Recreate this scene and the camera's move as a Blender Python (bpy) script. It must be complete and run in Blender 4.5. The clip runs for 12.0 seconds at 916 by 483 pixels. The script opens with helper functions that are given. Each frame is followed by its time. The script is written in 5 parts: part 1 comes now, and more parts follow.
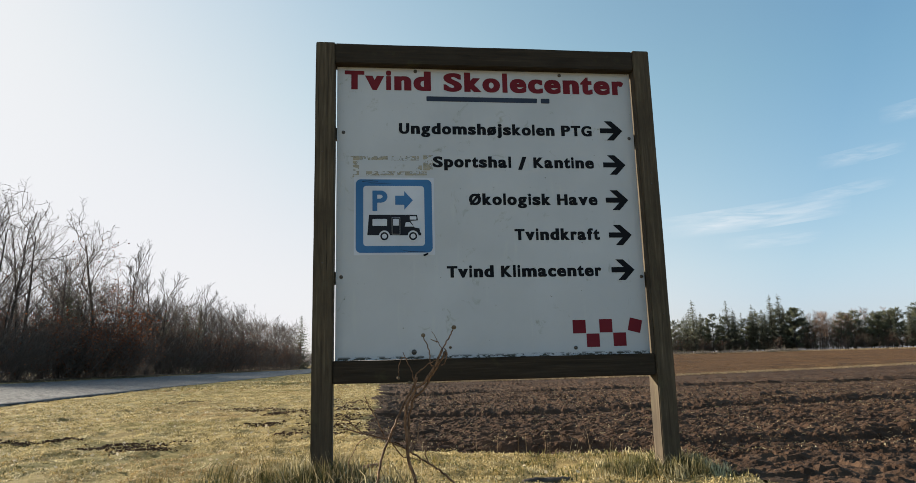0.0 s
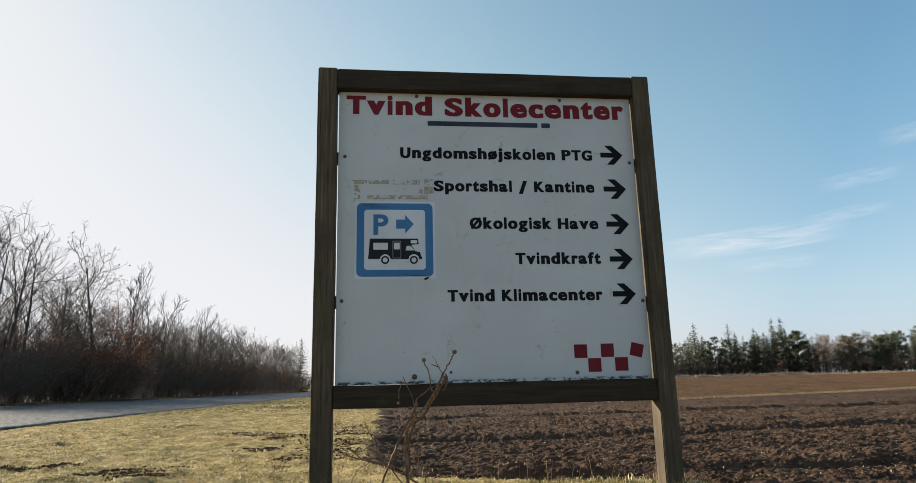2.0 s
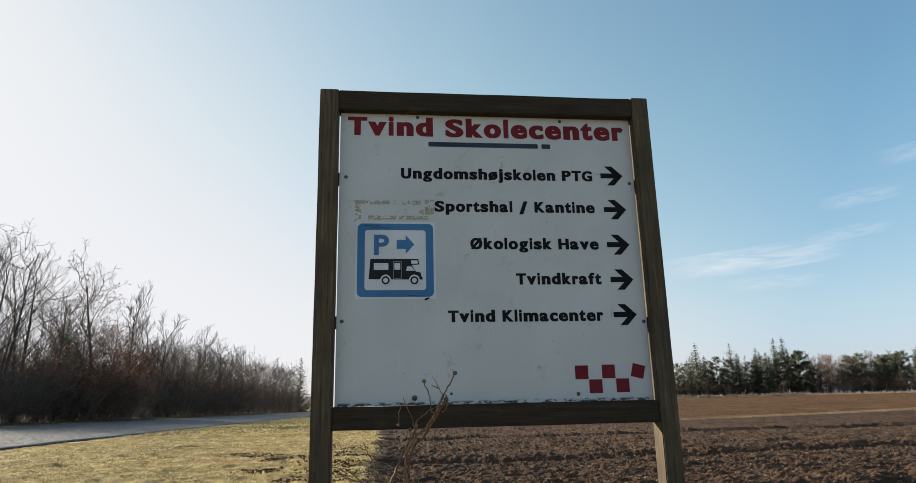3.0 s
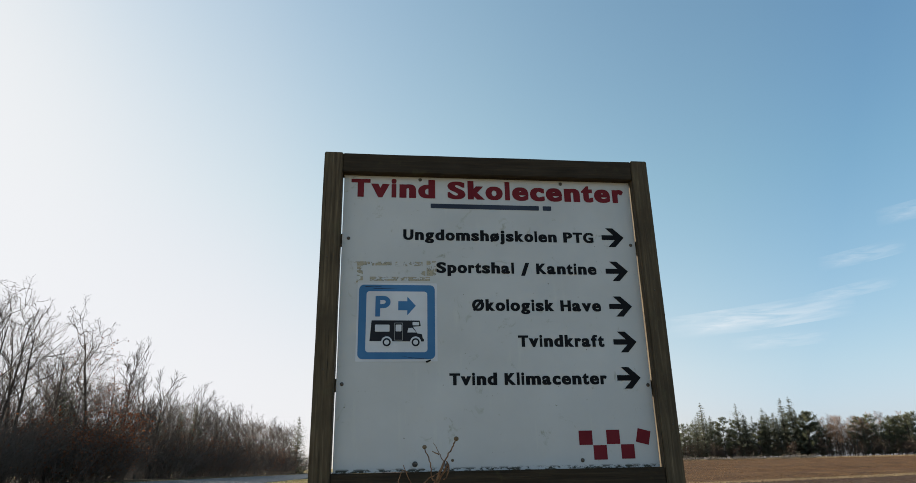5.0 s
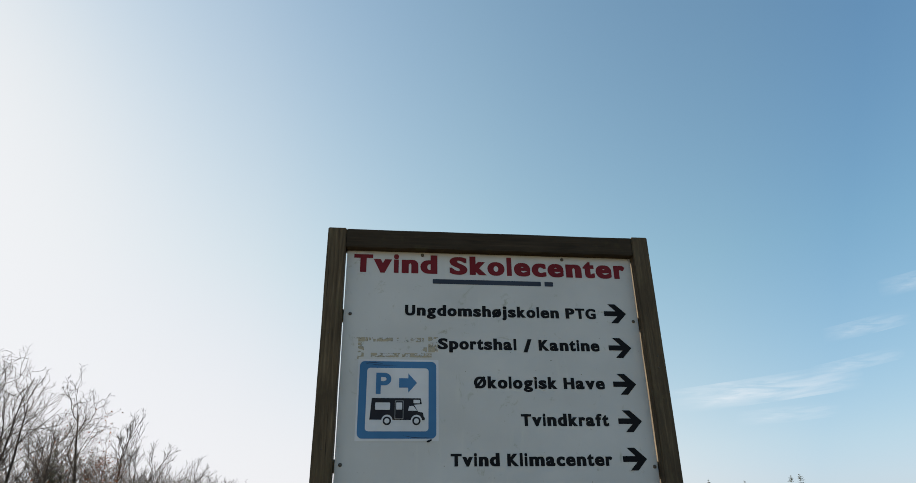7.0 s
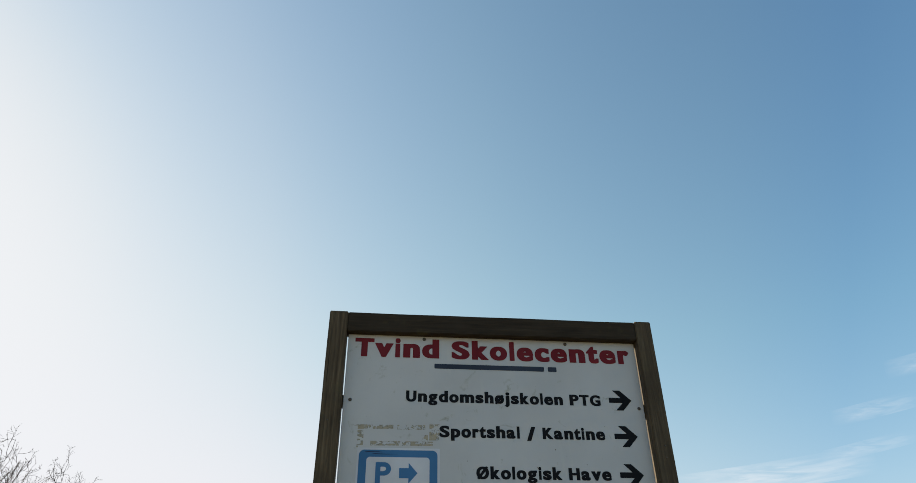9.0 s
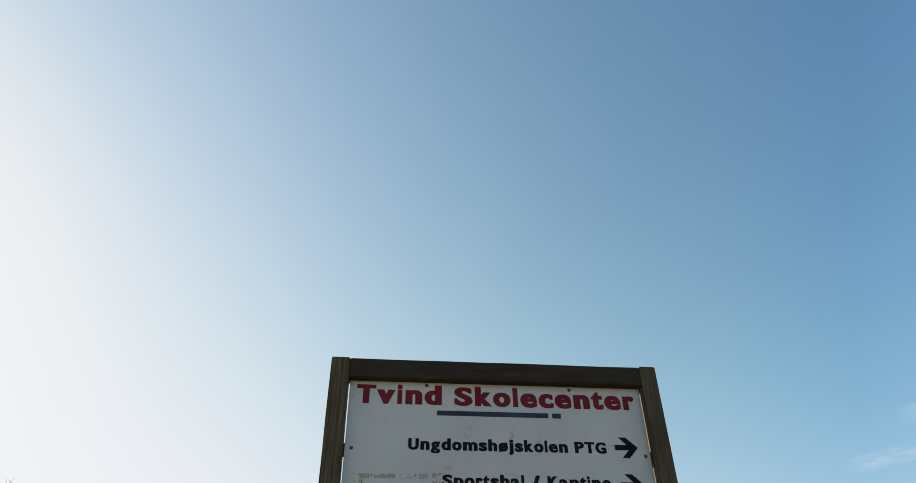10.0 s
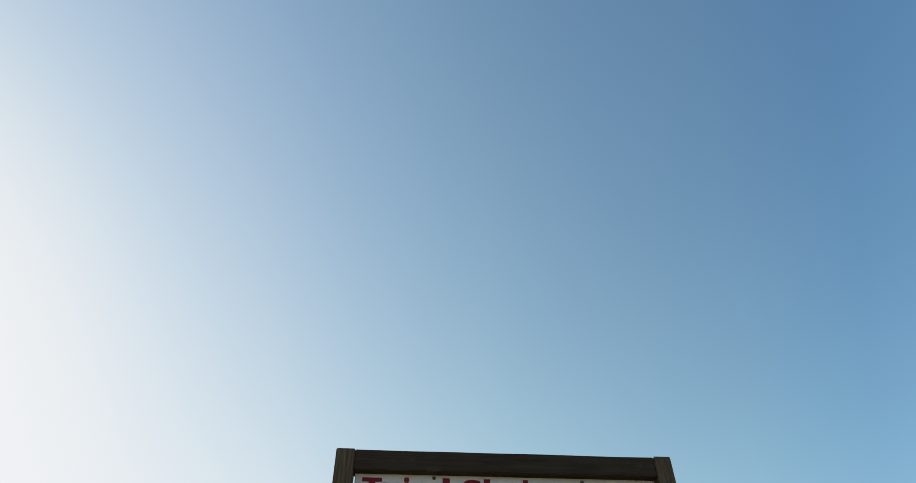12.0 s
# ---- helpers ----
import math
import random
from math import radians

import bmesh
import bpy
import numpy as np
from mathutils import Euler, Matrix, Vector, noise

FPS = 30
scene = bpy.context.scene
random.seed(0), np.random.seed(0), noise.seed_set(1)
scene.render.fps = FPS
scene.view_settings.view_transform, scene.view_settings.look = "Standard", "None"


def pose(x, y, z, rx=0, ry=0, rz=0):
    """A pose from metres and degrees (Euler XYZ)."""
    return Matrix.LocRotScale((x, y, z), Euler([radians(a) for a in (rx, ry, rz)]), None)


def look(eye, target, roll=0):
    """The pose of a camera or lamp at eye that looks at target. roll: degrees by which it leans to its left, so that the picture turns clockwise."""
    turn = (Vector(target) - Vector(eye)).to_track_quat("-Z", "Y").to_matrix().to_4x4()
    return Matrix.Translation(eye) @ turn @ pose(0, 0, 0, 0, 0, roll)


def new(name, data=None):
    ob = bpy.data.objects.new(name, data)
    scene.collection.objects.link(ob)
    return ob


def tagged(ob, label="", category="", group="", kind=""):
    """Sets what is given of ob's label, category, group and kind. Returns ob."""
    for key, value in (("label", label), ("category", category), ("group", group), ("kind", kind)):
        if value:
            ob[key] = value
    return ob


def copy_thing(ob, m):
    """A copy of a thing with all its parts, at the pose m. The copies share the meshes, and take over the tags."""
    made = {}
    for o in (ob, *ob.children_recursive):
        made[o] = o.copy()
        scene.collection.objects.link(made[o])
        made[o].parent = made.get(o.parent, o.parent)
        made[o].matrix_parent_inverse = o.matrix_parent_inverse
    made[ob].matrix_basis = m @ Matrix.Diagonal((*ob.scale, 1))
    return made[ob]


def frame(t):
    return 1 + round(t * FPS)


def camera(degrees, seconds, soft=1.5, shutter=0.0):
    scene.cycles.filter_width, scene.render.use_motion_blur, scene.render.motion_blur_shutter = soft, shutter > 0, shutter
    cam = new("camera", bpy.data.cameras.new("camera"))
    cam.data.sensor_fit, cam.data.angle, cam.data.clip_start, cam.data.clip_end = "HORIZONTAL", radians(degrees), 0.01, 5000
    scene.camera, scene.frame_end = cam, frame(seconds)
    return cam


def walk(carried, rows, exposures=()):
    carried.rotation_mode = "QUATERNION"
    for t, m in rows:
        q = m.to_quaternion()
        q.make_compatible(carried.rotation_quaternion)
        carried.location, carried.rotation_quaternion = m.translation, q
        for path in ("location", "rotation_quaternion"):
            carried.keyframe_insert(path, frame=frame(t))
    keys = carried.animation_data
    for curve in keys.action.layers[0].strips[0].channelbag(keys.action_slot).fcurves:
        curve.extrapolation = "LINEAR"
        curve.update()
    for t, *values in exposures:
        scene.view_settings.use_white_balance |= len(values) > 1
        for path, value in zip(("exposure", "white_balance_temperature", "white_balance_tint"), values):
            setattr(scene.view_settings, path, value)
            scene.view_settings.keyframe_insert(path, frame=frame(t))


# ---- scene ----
cam = camera(70.0, 12.0, 0.7)


def tilt(x, y, z, yaw, pitch, roll):
    return pose(x, y, z, 90 + pitch, 0, yaw) @ pose(0, 0, 0, 0, 0, -roll)


PATH = [
    (0.0, -0.509, -2.894, 0.508, -6.75, 10.38, 1.48),
    (0.5, -0.509, -2.894, 0.509, -6.75, 10.75, 1.46),
    (1.0, -0.509, -2.894, 0.510, -6.73, 11.19, 1.45),
    (1.5, -0.509, -2.894, 0.513, -6.73, 11.66, 1.43),
    (2.0, -0.509, -2.894, 0.515, -6.73, 12.34, 1.42),
    (2.5, -0.509, -2.895, 0.518, -6.73, 13.14, 1.39),
    (3.0, -0.509, -2.897, 0.521, -6.72, 14.00, 1.35),
    (5.0, -0.511, -2.905, 0.541, -6.70, 18.97, 1.17),
    (5.5, -0.511, -2.906, 0.547, -6.69, 20.40, 1.12),
    (6.0, -0.512, -2.910, 0.553, -6.69, 21.95, 1.07),
    (6.5, -0.513, -2.917, 0.559, -6.68, 23.46, 1.03),
    (7.0, -0.516, -2.923, 0.566, -6.70, 25.04, 0.98),
    (9.0, -0.529, -2.938, 0.590, -6.82, 31.85, 0.80),
    (9.5, -0.528, -2.938, 0.585, -6.75, 33.86, 0.86),
    (10.0, -0.527, -2.939, 0.579, -6.62, 35.92, 0.97),
    (10.5, -0.526, -2.940, 0.574, -6.43, 37.78, 1.03),
    (11.0, -0.525, -2.939, 0.570, -6.27, 39.76, 1.10),
    (11.5, -0.525, -2.939, 0.568, -6.14, 41.60, 1.15),
    (12.0, -0.525, -2.939, 0.567, -6.02, 43.59, 1.16),
]
walk(cam, [(t, tilt(*row)) for t, *row in PATH], [(0.0, 1.34), (12.0, 1.34)])

# ---- world and sun ----
SUN_TURN, SUN_HEIGHT = 55.0, 18.5  # degrees from +y towards -x, and above the horizon
world = bpy.data.worlds.new("sky")
scene.world = world
world.use_nodes = True
wn = world.node_tree.nodes
sky = wn.new("ShaderNodeTexSky")
sky.sky_type = "NISHITA"
sky.sun_disc = False
sky.sun_elevation = radians(SUN_HEIGHT)
sky.sun_rotation = radians(-SUN_TURN)
sky.air_density, sky.dust_density, sky.ozone_density = 0.72, 1.25, 1.0
wn["Background"].inputs["Strength"].default_value = 0.106
air = wn.new("ShaderNodeMix")
air.data_type, air.blend_type = "RGBA", "MULTIPLY"
air.inputs[0].default_value = 1.0
# the sky is milkier towards the horizon and a clearer blue overhead
up, split, haze = wn.new("ShaderNodeTexCoord"), wn.new("ShaderNodeSeparateXYZ"), wn.new("ShaderNodeValToRGB")
wl = world.node_tree.links


def sky_stops(node, stops):
    els = node.color_ramp.elements
    while len(els) < len(stops):
        els.new(0.5)
    for el, (p, c) in zip(els, stops):
        el.position, el.color = p, (*c, 1)


sky_stops(haze, ((0.0, (0.92, 0.78, 0.90)), (0.12, (1.03, 0.94, 0.87)), (0.38, (0.955, 1.04, 0.865)), (0.92, (0.85, 1.01, 0.945))))
wl.new(up.outputs["Generated"], split.inputs[0])
wl.new(split.outputs["Z"], haze.inputs[0])
wl.new(haze.outputs[0], air.inputs[7])
wl.new(sky.outputs[0], air.inputs[6])
# fitted tint, lens falloff included: whiter round the sun, deeper blue away from it
to_sun = wn.new("ShaderNodeVectorMath")
to_sun.operation = "DOT_PRODUCT"
to_sun.inputs[1].default_value = (-math.sin(radians(SUN_TURN)) * math.cos(radians(SUN_HEIGHT)), math.cos(radians(SUN_TURN)) * math.cos(radians(SUN_HEIGHT)), math.sin(radians(SUN_HEIGHT)))
wl.new(up.outputs["Generated"], to_sun.inputs[0])
half = wn.new("ShaderNodeMath")
half.operation = "MULTIPLY_ADD"
half.inputs[1].default_value = half.inputs[2].default_value = 0.5
wl.new(to_sun.outputs["Value"], half.inputs[0])
ring = wn.new("ShaderNodeValToRGB")
sky_stops(ring, ((0.0, (0.78, 0.93, 1.0)), (0.40, (0.71, 0.84, 0.94)), (0.52, (0.65, 0.77, 0.87)), (0.60, (0.79, 0.85, 0.87)), (0.76, (0.94, 0.92, 0.88)), (0.88, (0.98, 0.91, 0.91)), (0.93, (0.90, 0.87, 0.92)), (1.0, (0.87, 0.88, 0.90))))
wl.new(half.outputs[0], ring.inputs[0])
sun_tint = wn.new("ShaderNodeMix")
sun_tint.data_type, sun_tint.blend_type = "RGBA", "MULTIPLY"
sun_tint.inputs[0].default_value = 1.0
wl.new(air.outputs[2], sun_tint.inputs[6])
wl.new(ring.outputs[0], sun_tint.inputs[7])
# highlight roll-off of a camera, put into the sky: no channel passes this brightness
ROLLOFF_MOST, ROLLOFF_GAIN = (3.33, 3.37, 3.48), 1.29
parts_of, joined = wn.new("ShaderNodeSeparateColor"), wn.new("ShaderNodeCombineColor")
wl.new(sun_tint.outputs[2], parts_of.inputs[0])
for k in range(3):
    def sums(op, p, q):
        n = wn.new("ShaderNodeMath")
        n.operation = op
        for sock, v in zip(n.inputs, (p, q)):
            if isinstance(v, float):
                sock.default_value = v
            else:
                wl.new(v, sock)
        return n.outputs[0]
    bright = sums("MULTIPLY", parts_of.outputs[k], ROLLOFF_GAIN)
    over = sums("POWER", sums("DIVIDE", bright, ROLLOFF_MOST[k]), 3.0)
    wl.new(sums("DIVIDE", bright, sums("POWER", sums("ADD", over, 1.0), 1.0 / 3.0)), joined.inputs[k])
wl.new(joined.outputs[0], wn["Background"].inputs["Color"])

sun = new("sun", bpy.data.lights.new("sun", "SUN"))
sun.data.energy, sun.data.angle, sun.data.color = 5.0, radians(0.53), (1.0, 0.89, 0.72)
sun.matrix_world = look((-30 * math.sin(radians(SUN_TURN)), 30 * math.cos(radians(SUN_TURN)), 30 * math.tan(radians(SUN_HEIGHT))), (0, 0, 0))


# ---- materials ----
def ramp_stops(node, stops):
    els = node.color_ramp.elements
    while len(els) < len(stops):
        els.new(0.5)
    for el, (p, c) in zip(els, stops):
        el.position, el.color = p, (*c, 1)


class Mat:
    """A small builder for a procedural material in object or world space."""

    def __init__(self, name, rough=0.8, metal=0.0, spec=0.3):
        self.m = bpy.data.materials.new(name)
        self.m.use_nodes = True
        self.n, self.l = self.m.node_tree.nodes, self.m.node_tree.links
        self.b = self.n["Principled BSDF"]
        self.b.inputs["Roughness"].default_value = rough
        self.b.inputs["Metallic"].default_value = metal
        self.b.inputs["Specular IOR Level"].default_value = spec

    def coords(self, kind="Object", scale=(1, 1, 1)):
        c, m = self.n.new("ShaderNodeTexCoord"), self.n.new("ShaderNodeMapping")
        m.inputs["Scale"].default_value = scale
        self.l.new(c.outputs[kind], m.inputs[0])
        return m.outputs[0]

    def place(self, scale=(1, 1, 1)):
        g, m = self.n.new("ShaderNodeNewGeometry"), self.n.new("ShaderNodeMapping")
        m.inputs["Scale"].default_value = scale
        self.l.new(g.outputs["Position"], m.inputs[0])
        return m.outputs[0]

    def noise(self, vec, scale, detail=4, rough=0.55, distort=0.0):
        t = self.n.new("ShaderNodeTexNoise")
        t.inputs["Scale"].default_value, t.inputs["Detail"].default_value = scale, detail
        t.inputs["Roughness"].default_value, t.inputs["Distortion"].default_value = rough, distort
        if vec is not None:
            self.l.new(vec, t.inputs["Vector"])
        return t.outputs["Fac"]

    def ramp(self, fac, *stops):
        r = self.n.new("ShaderNodeValToRGB")
        ramp_stops(r, stops)
        self.l.new(fac, r.inputs[0])
        return r.outputs[0]

    def value(self, fac, a, b):
        r = self.n.new("ShaderNodeMapRange")
        r.inputs["From Min"].default_value, r.inputs["From Max"].default_value = a, b
        self.l.new(fac, r.inputs["Value"])
        return r.outputs[0]

    def mix(self, fac, a, b, mode="MIX"):
        x = self.n.new("ShaderNodeMix")
        x.data_type, x.blend_type = "RGBA", mode
        for sock, v in ((x.inputs[0], fac), (x.inputs[6], a), (x.inputs[7], b)):
            if isinstance(v, (int, float)):
                sock.default_value = v
            elif isinstance(v, tuple):
                sock.default_value = (*v, 1)
            else:
                self.l.new(v, sock)
        return x.outputs[2]

    def random(self, kind="object"):
        if kind == "object":
            return self.n.new("ShaderNodeObjectInfo").outputs["Random"]
        return self.n.new("ShaderNodeNewGeometry").outputs["Random Per Island"]

    def color(self, c):
        if isinstance(c, tuple):
            self.b.inputs["Base Color"].default_value = (*c, 1)
        else:
            self.l.new(c, self.b.inputs["Base Color"])
        return self

    def rough(self, fac, lo, hi):
        r = self.n.new("ShaderNodeMapRange")
        r.inputs["To Min"].default_value, r.inputs["To Max"].default_value = lo, hi
        self.l.new(fac, r.inputs["Value"])
        self.l.new(r.outputs[0], self.b.inputs["Roughness"])

    def bump(self, height, strength=0.4, distance=0.01):
        b = self.n.new("ShaderNodeBump")
        b.inputs["Strength"].default_value, b.inputs["Distance"].default_value = strength, distance
        self.l.new(height, b.inputs["Height"])
        self.l.new(b.outputs[0], self.b.inputs["Normal"])

    def alpha(self, fac):
        self.l.new(fac, self.b.inputs["Alpha"])

    def through_light(self, amount):
        """Thin plant matter lets some light pass."""
        t = self.n.new("ShaderNodeBsdfTranslucent")
        mixer = self.n.new("ShaderNodeMixShader")
        mixer.inputs[0].default_value = amount
        src = self.b.inputs["Base Color"]
        if src.is_linked:
            self.l.new(src.links[0].from_socket, t.inputs[0])
        else:
            t.inputs[0].default_value = src.default_value
        self.l.new(self.b.outputs[0], mixer.inputs[1])
        self.l.new(t.outputs[0], mixer.inputs[2])
        self.l.new(mixer.outputs[0], self.n["Material Output"].inputs[0])
        return self


def timber_material():
    m = Mat("weathered_timber", 0.85, spec=0.2)
    v = m.coords("Object", (46, 46, 2.2))
    grain = m.noise(v, 1.6, 8, 0.65, 0.6)
    blotch = m.noise(m.place(), 3.2, 5)
    moss = m.noise(m.place(), 9.0, 6, 0.65)
    c = m.ramp(grain, (0.25, (0.032, 0.024, 0.016)), (0.55, (0.088, 0.067, 0.044)), (0.8, (0.18, 0.142, 0.094)))
    c = m.mix(m.value(blotch, 0.45, 0.75), c, (0.045, 0.034, 0.024))
    crack = m.noise(m.coords("Object", (75, 75, 1.1)), 1.2, 3, 0.5, 0.3)
    c = m.mix(m.value(crack, 0.66, 0.70), c, (0.010, 0.008, 0.006))
    c = m.mix(m.value(moss, 0.55, 0.8), c, (0.088, 0.078, 0.046))
    m.color(c)
    m.bump(grain, 0.6, 0.004)
    return m.m


def timber_rail_material():
    m = Mat("weathered_timber_rail", 0.85, spec=0.2)
    v = m.coords("Object", (2.2, 46, 46))
    grain = m.noise(v, 1.6, 8, 0.65, 0.6)
    blotch = m.noise(m.place(), 3.2, 5)
    moss = m.noise(m.place(), 7.0, 6, 0.65)
    c = m.ramp(grain, (0.25, (0.015, 0.011, 0.008)), (0.55, (0.034, 0.025, 0.017)), (0.8, (0.065, 0.050, 0.033)))
    c = m.mix(m.value(blotch, 0.45, 0.75), c, (0.04, 0.031, 0.022))
    c = m.mix(m.value(moss, 0.58, 0.85), c, (0.070, 0.064, 0.028))
    m.color(c)
    m.bump(grain, 0.6, 0.004)
    return m.m


def panel_material():
    m = Mat("white_sheet", 0.42, spec=0.4)
    p = m.place()
    streak = m.noise(m.place((9, 1, 1.2)), 2.2, 6, 0.6)
    dirt = m.noise(p, 13.0, 7, 0.7, 0.8)
    cloud = m.noise(p, 2.6, 4)
    c = m.ramp(cloud, (0.3, (0.435, 0.443, 0.468)), (0.7, (0.50, 0.510, 0.54)))
    c = m.mix(m.value(streak, 0.6, 0.95), c, (0.55, 0.56, 0.54))
    c = m.mix(m.value(dirt, 0.62, 0.72), c, (0.31, 0.315, 0.29))
    scuff = m.noise(m.place((3, 1, 1.4)), 5.5, 5, 0.6, 1.5)
    c = m.mix(m.value(scuff, 0.66, 0.76), c, (0.36, 0.365, 0.35))
    speck = m.noise(p, 60, 2, 0.5)
    c = m.mix(m.value(speck, 0.76, 0.79), c, (0.13, 0.12, 0.10))
    algae = m.noise(m.place((1, 1, 2)), 26, 5, 0.7)
    foot = m.n.new("ShaderNodeSeparateXYZ")
    m.l.new(p, foot.inputs[0])
    low = m.value(foot.outputs[2], 0.540, 0.531)
    mul = m.n.new("ShaderNodeMath")
    mul.operation = "MULTIPLY"
    m.l.new(low, mul.inputs[0])
    m.l.new(m.value(algae, 0.48, 0.54), mul.inputs[1])
    c = m.mix(mul.outputs[0], c, (0.035, 0.036, 0.028))
    m.color(c)
    m.rough(dirt, 0.35, 0.6)
    return m.m


def print_material(name, col, worn=0.72):
    m = Mat(name, 0.7, spec=0.08)
    n1 = m.noise(m.place(), 30, 6, 0.7)
    n2 = m.noise(m.place(), 5, 3)
    c = m.mix(m.value(n2, 0.3, 0.8), col, tuple(min(1, v * 1.25 + 0.006) for v in col))
    c = m.mix(m.value(n1, worn, worn + 0.1), c, (0.45, 0.45, 0.44))
    m.color(c)
    return m.m


def residue_material():
    m = Mat("glue_residue", 0.8)
    n1 = m.noise(m.place(), 38, 6, 0.7, 1.2)
    n2 = m.noise(m.place((14, 1, 30)), 1.3, 4, 0.6)
    m.color(m.ramp(n1, (0.3, (0.38, 0.345, 0.275)), (0.7, (0.31, 0.28, 0.22))))
    add = m.mix(0.5, n1, n2)
    m.alpha(m.value(add, 0.485, 0.515))
    return m.m


def metal_material():
    m = Mat("dull_screw", 0.5, 0.8)
    n1 = m.noise(m.coords(), 220, 3)
    m.color(m.ramp(n1, (0.35, (0.05, 0.05, 0.05)), (0.7, (0.16, 0.13, 0.11))))
    return m.m


def soil_material(name, dark, mid, pale):
    m = Mat(name, 0.95, spec=0.12)
    p = m.place()
    big, clump, fine = m.noise(p, 0.22, 4), m.noise(p, 4.5, 6, 0.65), m.noise(p, 38, 6, 0.7)
    c = m.ramp(clump, (0.3, dark), (0.55, mid), (0.8, pale))
    c = m.mix(m.value(big, 0.35, 0.7), c, mid)
    c = m.mix(m.value(fine, 0.62, 0.8), c, pale)
    m.color(c)
    h = m.mix(0.45, clump, fine)
    m.bump(h, 0.9, 0.035)
    return m.m


def stubble_material():
    m = Mat("stubble_soil", 0.95, spec=0.12)
    rows, clump = m.noise(m.place((0.008, 0.06, 1)), 1.8, 7, 0.75), m.noise(m.place((0.3, 0.2, 1)), 2.4, 7, 0.8)
    c = m.ramp(clump, (0.36, (0.022, 0.0110, 0.0048)), (0.5, (0.066, 0.032, 0.0125)), (0.64, (0.145, 0.080, 0.030)))
    c = m.mix(m.value(rows, 0.42, 0.62), c, m.mix(0.55, c, (0.094, 0.042, 0.014)))
    c = m.mix(m.value(rows, 0.40, 0.28), c, m.mix(0.55, c, (0.045, 0.026, 0.014)))
    m.color(c)
    m.bump(clump, 1.0, 0.08)
    return m.m


def litter_material():
    m = Mat("leaf_litter", 0.95, spec=0.1)
    p = m.place()
    clump, fine = m.noise(p, 1.8, 6, 0.65), m.noise(p, 24, 5, 0.7)
    c = m.ramp(clump, (0.3, (0.030, 0.022, 0.015)), (0.6, (0.070, 0.050, 0.032)), (0.8, (0.13, 0.10, 0.06)))
    c = m.mix(m.value(fine, 0.58, 0.75), c, (0.17, 0.12, 0.075))
    m.color(c)
    m.bump(m.mix(0.5, clump, fine), 1.0, 0.06)
    return m.m


def turf_material():
    m = Mat("winter_turf", 0.95, spec=0.1)
    p = m.place()
    big, clump, fine = m.noise(p, 0.35, 4), m.noise(p, 3.0, 6, 0.65), m.noise(p, 45, 6, 0.75)
    c = m.ramp(clump, (0.3, (0.12, 0.088, 0.038)), (0.5, (0.34, 0.255, 0.110)), (0.75, (0.54, 0.43, 0.22)))
    c = m.mix(m.value(big, 0.45, 0.7), c, (0.15, 0.135, 0.05))
    c = m.mix(m.value(fine, 0.60, 0.8), c, (0.48, 0.42, 0.26))
    c = m.mix(m.value(fine, 0.42, 0.3), c, (0.05, 0.045, 0.02))
    m.color(c)
    m.bump(m.mix(0.5, clump, fine), 1.0, 0.05)
    return m.m


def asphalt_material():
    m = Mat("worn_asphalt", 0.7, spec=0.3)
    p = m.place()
    # grain drawn out along y for the camera's low view; pale flecks imitate glints
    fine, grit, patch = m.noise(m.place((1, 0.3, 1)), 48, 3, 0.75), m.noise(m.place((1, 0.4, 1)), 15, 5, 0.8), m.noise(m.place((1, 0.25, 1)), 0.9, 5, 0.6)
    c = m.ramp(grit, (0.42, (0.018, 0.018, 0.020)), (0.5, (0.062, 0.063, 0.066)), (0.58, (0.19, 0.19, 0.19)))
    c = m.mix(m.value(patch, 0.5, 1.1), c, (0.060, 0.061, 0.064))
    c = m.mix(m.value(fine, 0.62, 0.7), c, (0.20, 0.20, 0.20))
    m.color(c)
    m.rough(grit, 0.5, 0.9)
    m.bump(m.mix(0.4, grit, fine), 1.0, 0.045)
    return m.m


def blade_material(name, stops, glow=0.22, patches=True):
    m = Mat(name, 0.6, spec=0.25)
    patch = m.mix(0.5, m.noise(m.place(), 0.9, 4), m.noise(m.place(), 8.0, 3))
    r = m.random("island")
    c = m.ramp(m.mix(m.value(patch, 0.0, 2.0), r, m.value(patch, 0.32, 0.68)), *stops)
    if patches:
        c = m.mix(m.value(m.noise(m.place(), 0.55, 3), 0.52, 0.72), c, (0.33, 0.20, 0.085))
        c = m.mix(m.value(m.noise(m.place(), 0.42, 4), 0.44, 0.30), c, (0.17, 0.165, 0.05))
        c = m.mix(m.value(m.noise(m.place(), 3.4, 4, 0.6), 0.60, 0.72), c, (0.17, 0.125, 0.058))
        c = m.mix(m.value(m.noise(m.place(), 5.2, 3, 0.6), 0.46, 0.34), c, (0.74, 0.63, 0.38))
    m.color(c)
    return m.through_light(glow).m


def bark_material(name, dark, pale):
    m = Mat(name, 0.9, spec=0.15)
    n1 = m.noise(m.coords("Object", (9, 9, 2)), 2.0 if name != "dry_stalk" else 14.0, 5, 0.65)
    c = m.ramp(n1, (0.3, dark), (0.75, pale))
    m.color(c)
    m.bump(n1, 0.5, 0.02)
    return m.m


